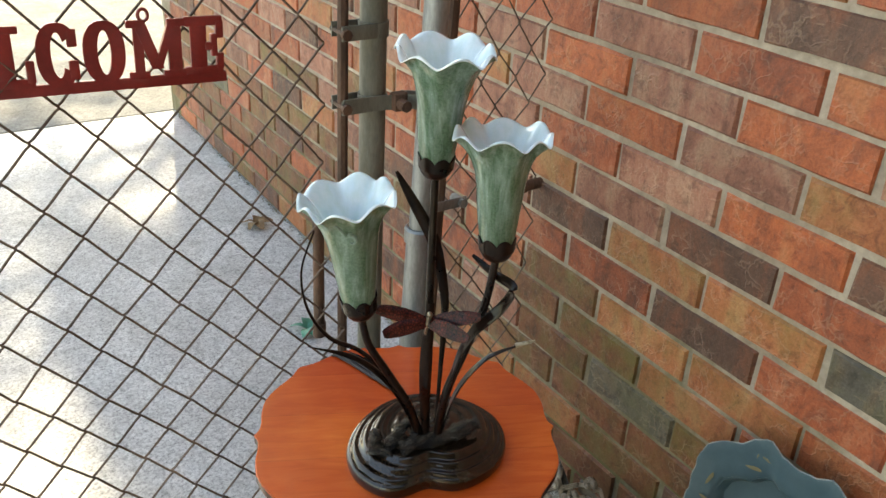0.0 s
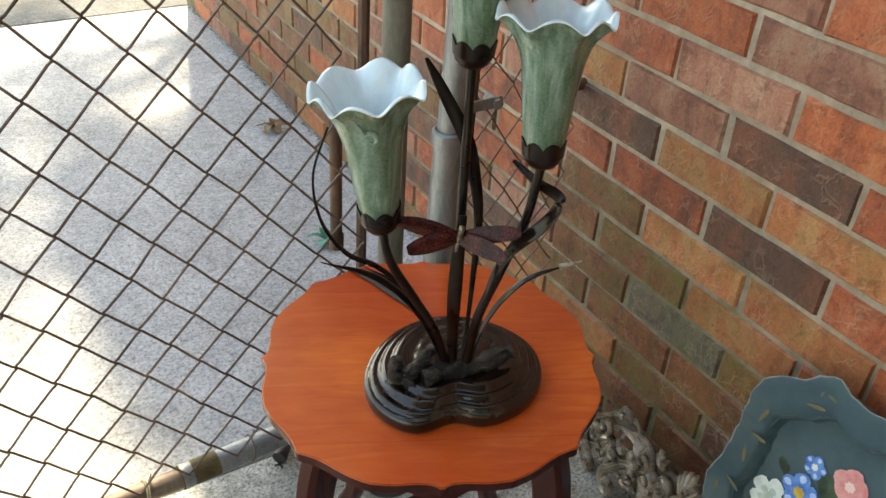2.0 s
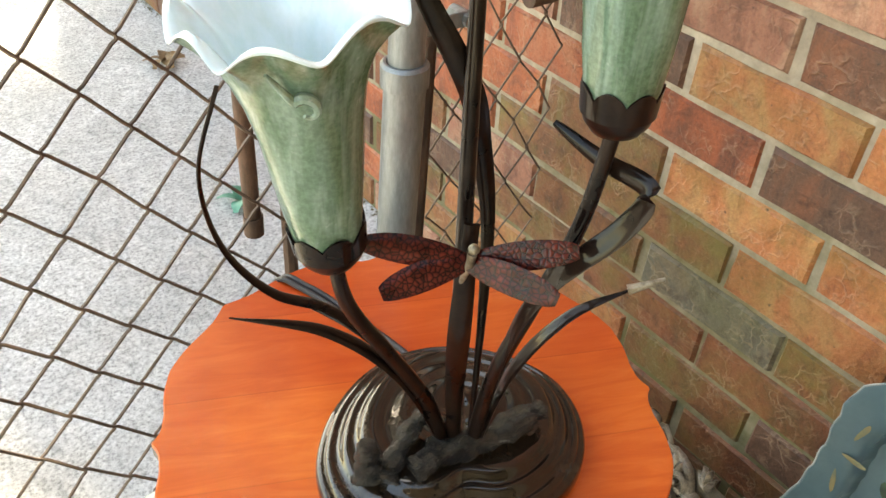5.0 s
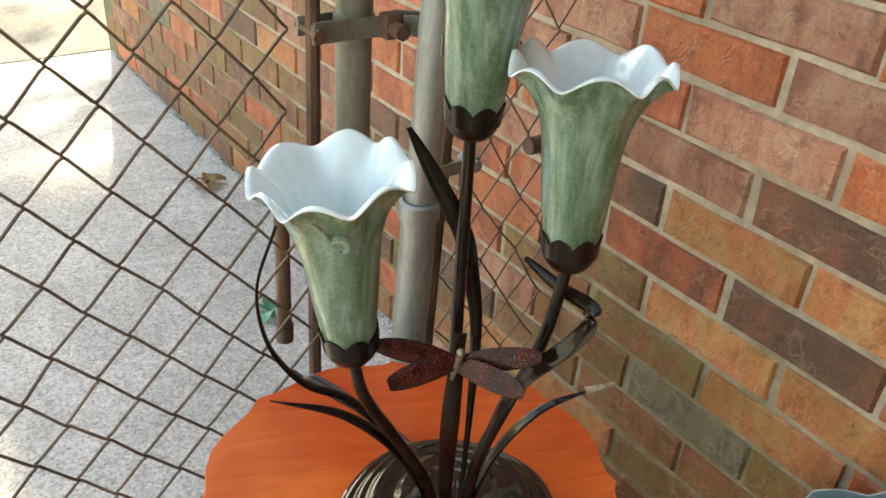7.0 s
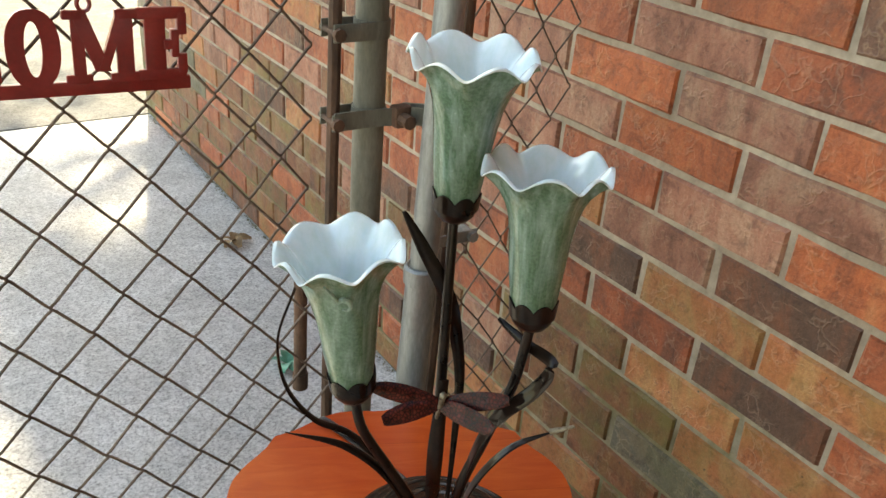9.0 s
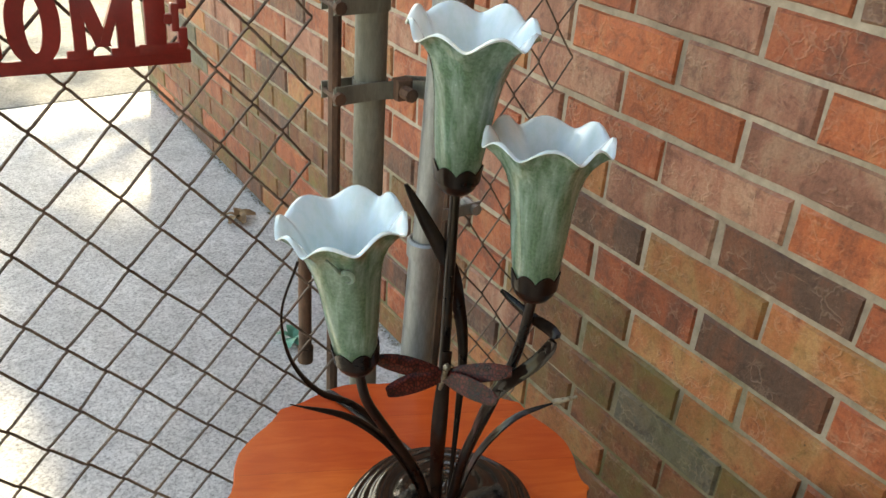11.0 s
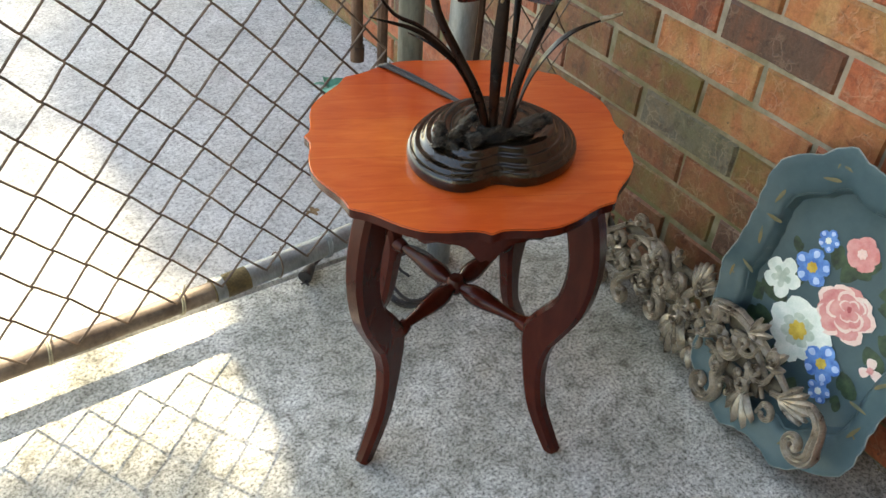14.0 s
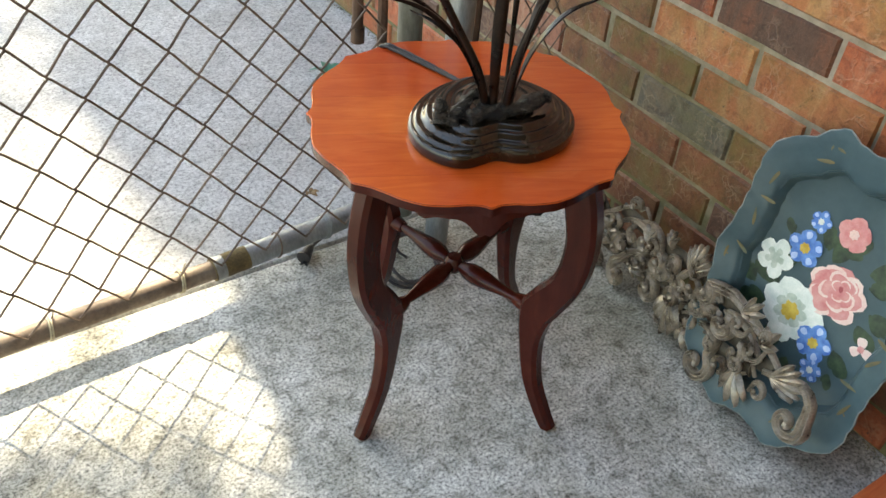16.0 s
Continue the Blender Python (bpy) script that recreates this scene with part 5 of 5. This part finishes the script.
for pts in [[(1.06, 0.13), (0.986, 0.094), (0.91, 0.092), (0.848, 0.084), (0.786, 0.092), (0.728, 0.084), (0.668, 0.092), (0.612, 0.09), (0.567, 0.092)], [(1.032, 0.058), (0.94, 0.063), (0.865, 0.056), (0.792, 0.054), (0.72, 0.058), (0.65, 0.062), (0.603, 0.07)], [(0.979, 0.138), (0.903, 0.136), (0.828, 0.138), (0.755, 0.141), (0.686, 0.133), (0.62, 0.115)]]:
    sweep(bm, spline([on_carv(p, q, -0.004) for p, q in pts], 6), lambda t: [(0.013 * math.cos(2 * math.pi * j / 8), 0.004 * math.sin(2 * math.pi * j / 8)) for j in range(8)], ref=CARV_V)
part("backing", bm, M_RECESS, carving, "dark brown backing that darkens the recesses between the scrolls")

# ---- stained board at the patio's edge ----
crate = thing("wooden_stool", (0.76, 0.18, 0), "orange-stained wooden box corner standing by the wall", "furniture")
bm = bmesh.new()
box(bm, (0.56, -0.30, 0.17), (0.955, 0.240, 0.19), 0.004)
part("top", bm, M_CRATE, crate)
bm = bmesh.new()
box(bm, (0.585, -0.28, 0.0), (0.945, 0.205, 0.17), 0.003)
part("body", bm, M_CRATE, crate)

# ---- litter ----
def litter(name, at, size, mat, label, cat, seed):
    r = random.Random(seed)
    o = thing(name, at, label, cat)
    bm = bmesh.new()
    for k in range(5):
        a = k * 1.25 + r.uniform(-0.3, 0.3)
        d = Vector((math.cos(a), math.sin(a), 0))
        pts = [Vector(at) + d * size * t + Vector((0, 0, 0.003 + size * 0.35 * math.sin(t * 2.6) * r.uniform(0.5, 1))) for t in (0, 0.35, 0.7, 1)]
        blade(bm, spline(pts, 4), lambda t: size * 0.22 * (0.3 + math.sin(math.pi * min(1, t + 0.1) * 0.9)), 0.0008, (-d.y, d.x, 0.3))
    part("scrap", bm, mat, o)
litter("dead_leaf", (0.868, 2.33, 0.0), 0.05, M_DRY, "curled brown dead leaf on the concrete", "leaf", 1)
litter("green_scrap", (0.762, 1.71, 0.0), 0.045, M_SCRAP, "crumpled green plastic scrap on the concrete", "litter", 2)
litter("seed_burr", (0.438, 1.133, 0.128), 0.014, M_DRY, "dry brown seed burr caught in the wire", "burr", 3)

# ---- moss and dirt along the wall's foot ----
mrng = random.Random(21)
vs, fs = [], []
for k in range(900):
    y, x = mrng.uniform(0.2, 3.5), WALL_X - abs(mrng.gauss(0, 0.007))
    c, q = Vector((x, y, 0.0)), mrng.uniform(0.0015, 0.0036)
    i = len(vs)
    vs += [tuple(c + Vector(v) * q * mrng.uniform(0.6, 1.2)) for v in ((-1, -0.8, -0.2), (1, -0.8, -0.2), (0.2, 1, -0.2), (0, 0, 0.55))]
    fs += [(i, i + 1, i + 3), (i + 1, i + 2, i + 3), (i + 2, i, i + 3)]
me = bpy.data.meshes.new("moss")
me.from_pydata(vs, [], fs)
me.materials.append(M_MOSS)
tagged(new("moss", me), "dark green-brown moss and dirt along the wall's foot", "moss", kind="stuff")

# ---- bricks ----
COLOURS = {(14, 0): "red", (14, 1): "mauve", (14, -1): "orange", (13, 2): "orange", (13, 1): "mauve", (13, 0): "orange", (13, -1): "mauve", (12, 2): "mauve", (12, 1): "orange", (12, 0): "mauve", (12, -1): "tan",
           (11, 2): "red", (11, 1): "mauve", (11, 0): "orange", (11, -1): "dark", (10, 2): "tan", (10, 1): "mauve", (10, 0): "dark", (10, -1): "red", (9, 2): "dark", (9, 1): "tan", (9, 0): "tan", (9, -1): "slate",
           (8, 2): "red", (8, 1): "red", (8, 0): "dark", (8, -1): "red", (7, 2): "moss", (7, 1): "tan", (7, 0): "tan", (7, -1): "orange", (6, 1): "moss", (6, 0): "tan", (6, 2): "moss", (6, -1): "orange",
           (5, 2): "moss", (5, 1): "slate", (5, 0): "moss", (5, -1): "moss", (4, 2): "moss", (4, 1): "umber", (4, 0): "umber", (3, 1): "moss", (3, 0): "dark", (3, 2): "tan", (2, 0): "umber", (2, 1): "umber", (2, 2): "moss", (1, 0): "moss", (1, 1): "umber"}
def brick_mesh(mat, seed, y0=0.0, ln=0.1985):
    r = random.Random(seed)
    j = lambda s=0.0016: r.uniform(-s, s)
    bm = bmesh.new()
    h = 0.0590
    front, edge = [], []
    for fy, fz in ((0, 0), (0.33, 0), (0.67, 0), (1, 0), (1, 1), (0.67, 1), (0.33, 1), (0, 1)):
        e = Vector((0.0045 + j(0.0012), -ln * fy + j(), h * (fz - 0.5) + j()))
        edge.append(bm.verts.new(e))
        front.append(bm.verts.new((j(0.0008), -ln * min(max(fy, 0.015), 0.985) + j(0.001), h * (min(max(fz, 0.05), 0.95) - 0.5) + j(0.001))))
    back = [bm.verts.new((0.03, v.co.y, v.co.z)) for v in edge]
    for k in range(8):
        q = (k + 1) % 8
        bm.faces.new((edge[k], edge[q], front[q], front[k]))
        bm.faces.new((back[k], back[q], edge[q], edge[k]))
    for a, b in ((0, 7), (1, 6), (2, 5)):
        bm.faces.new((front[a], front[a + 1], front[b - 1], front[b]))
    return finish("brick", bm, mat, False)
brng = random.Random(11)
MESHES = {k: [brick_mesh(m, i * 7 + 1) for i in range(5)] for k, m in BRICKS.items()}
KINDS = ["orange"] * 4 + ["red"] * 7 + ["dark"] * 3 + ["mauve"] * 5 + ["tan"] * 3
FAR_KINDS = ["orange"] * 2 + ["red"] * 5 + ["dark"] * 3 + ["mauve"] * 6 + ["tan"] * 4 + ["moss"] * 4 + ["slate"]
rest = {}
for row in range(1, 27):
    off = 0.718 if row % 2 else 0.812
    for k in range(-5, 15):
        y = off + PITCH * k + brng.uniform(-0.003, 0.003)
        kind = COLOURS.get((row, k)) or brng.choice((FAR_KINDS if k > 5 else KINDS) + (["moss"] * 8 + ["umber"] * 8 if row < 7 else []))
        z = row * COURSE - 0.005 - 0.0285 + brng.uniform(-0.001, 0.001)
        if y > WALL_END:
            continue
        me = MESHES[kind][brng.randrange(5)]
        if row <= 18 and k <= 11:
            o = bpy.data.objects.new("brick", me)
            scene.collection.objects.link(o)
            o.parent = wall_house
            o.location = (WALL_X + brng.uniform(-0.0012, 0.0012), y, z)
        else:
            rest.setdefault(kind, []).append((me, (WALL_X, y, z)))
for kind, items in rest.items():
    vs, fs = [], []
    for me, at in items:
        i = len(vs)
        vs += [tuple(v.co + Vector(at)) for v in me.vertices]
        fs += [tuple(i + q for q in p.vertices) for p in me.polygons]
    me = bpy.data.meshes.new("bricks")
    me.from_pydata(vs, [], fs)
    me.materials.append(BRICKS[kind])
    o = new("far_bricks", me)
    o.parent = wall_house
    tagged(o, kind="stuff")
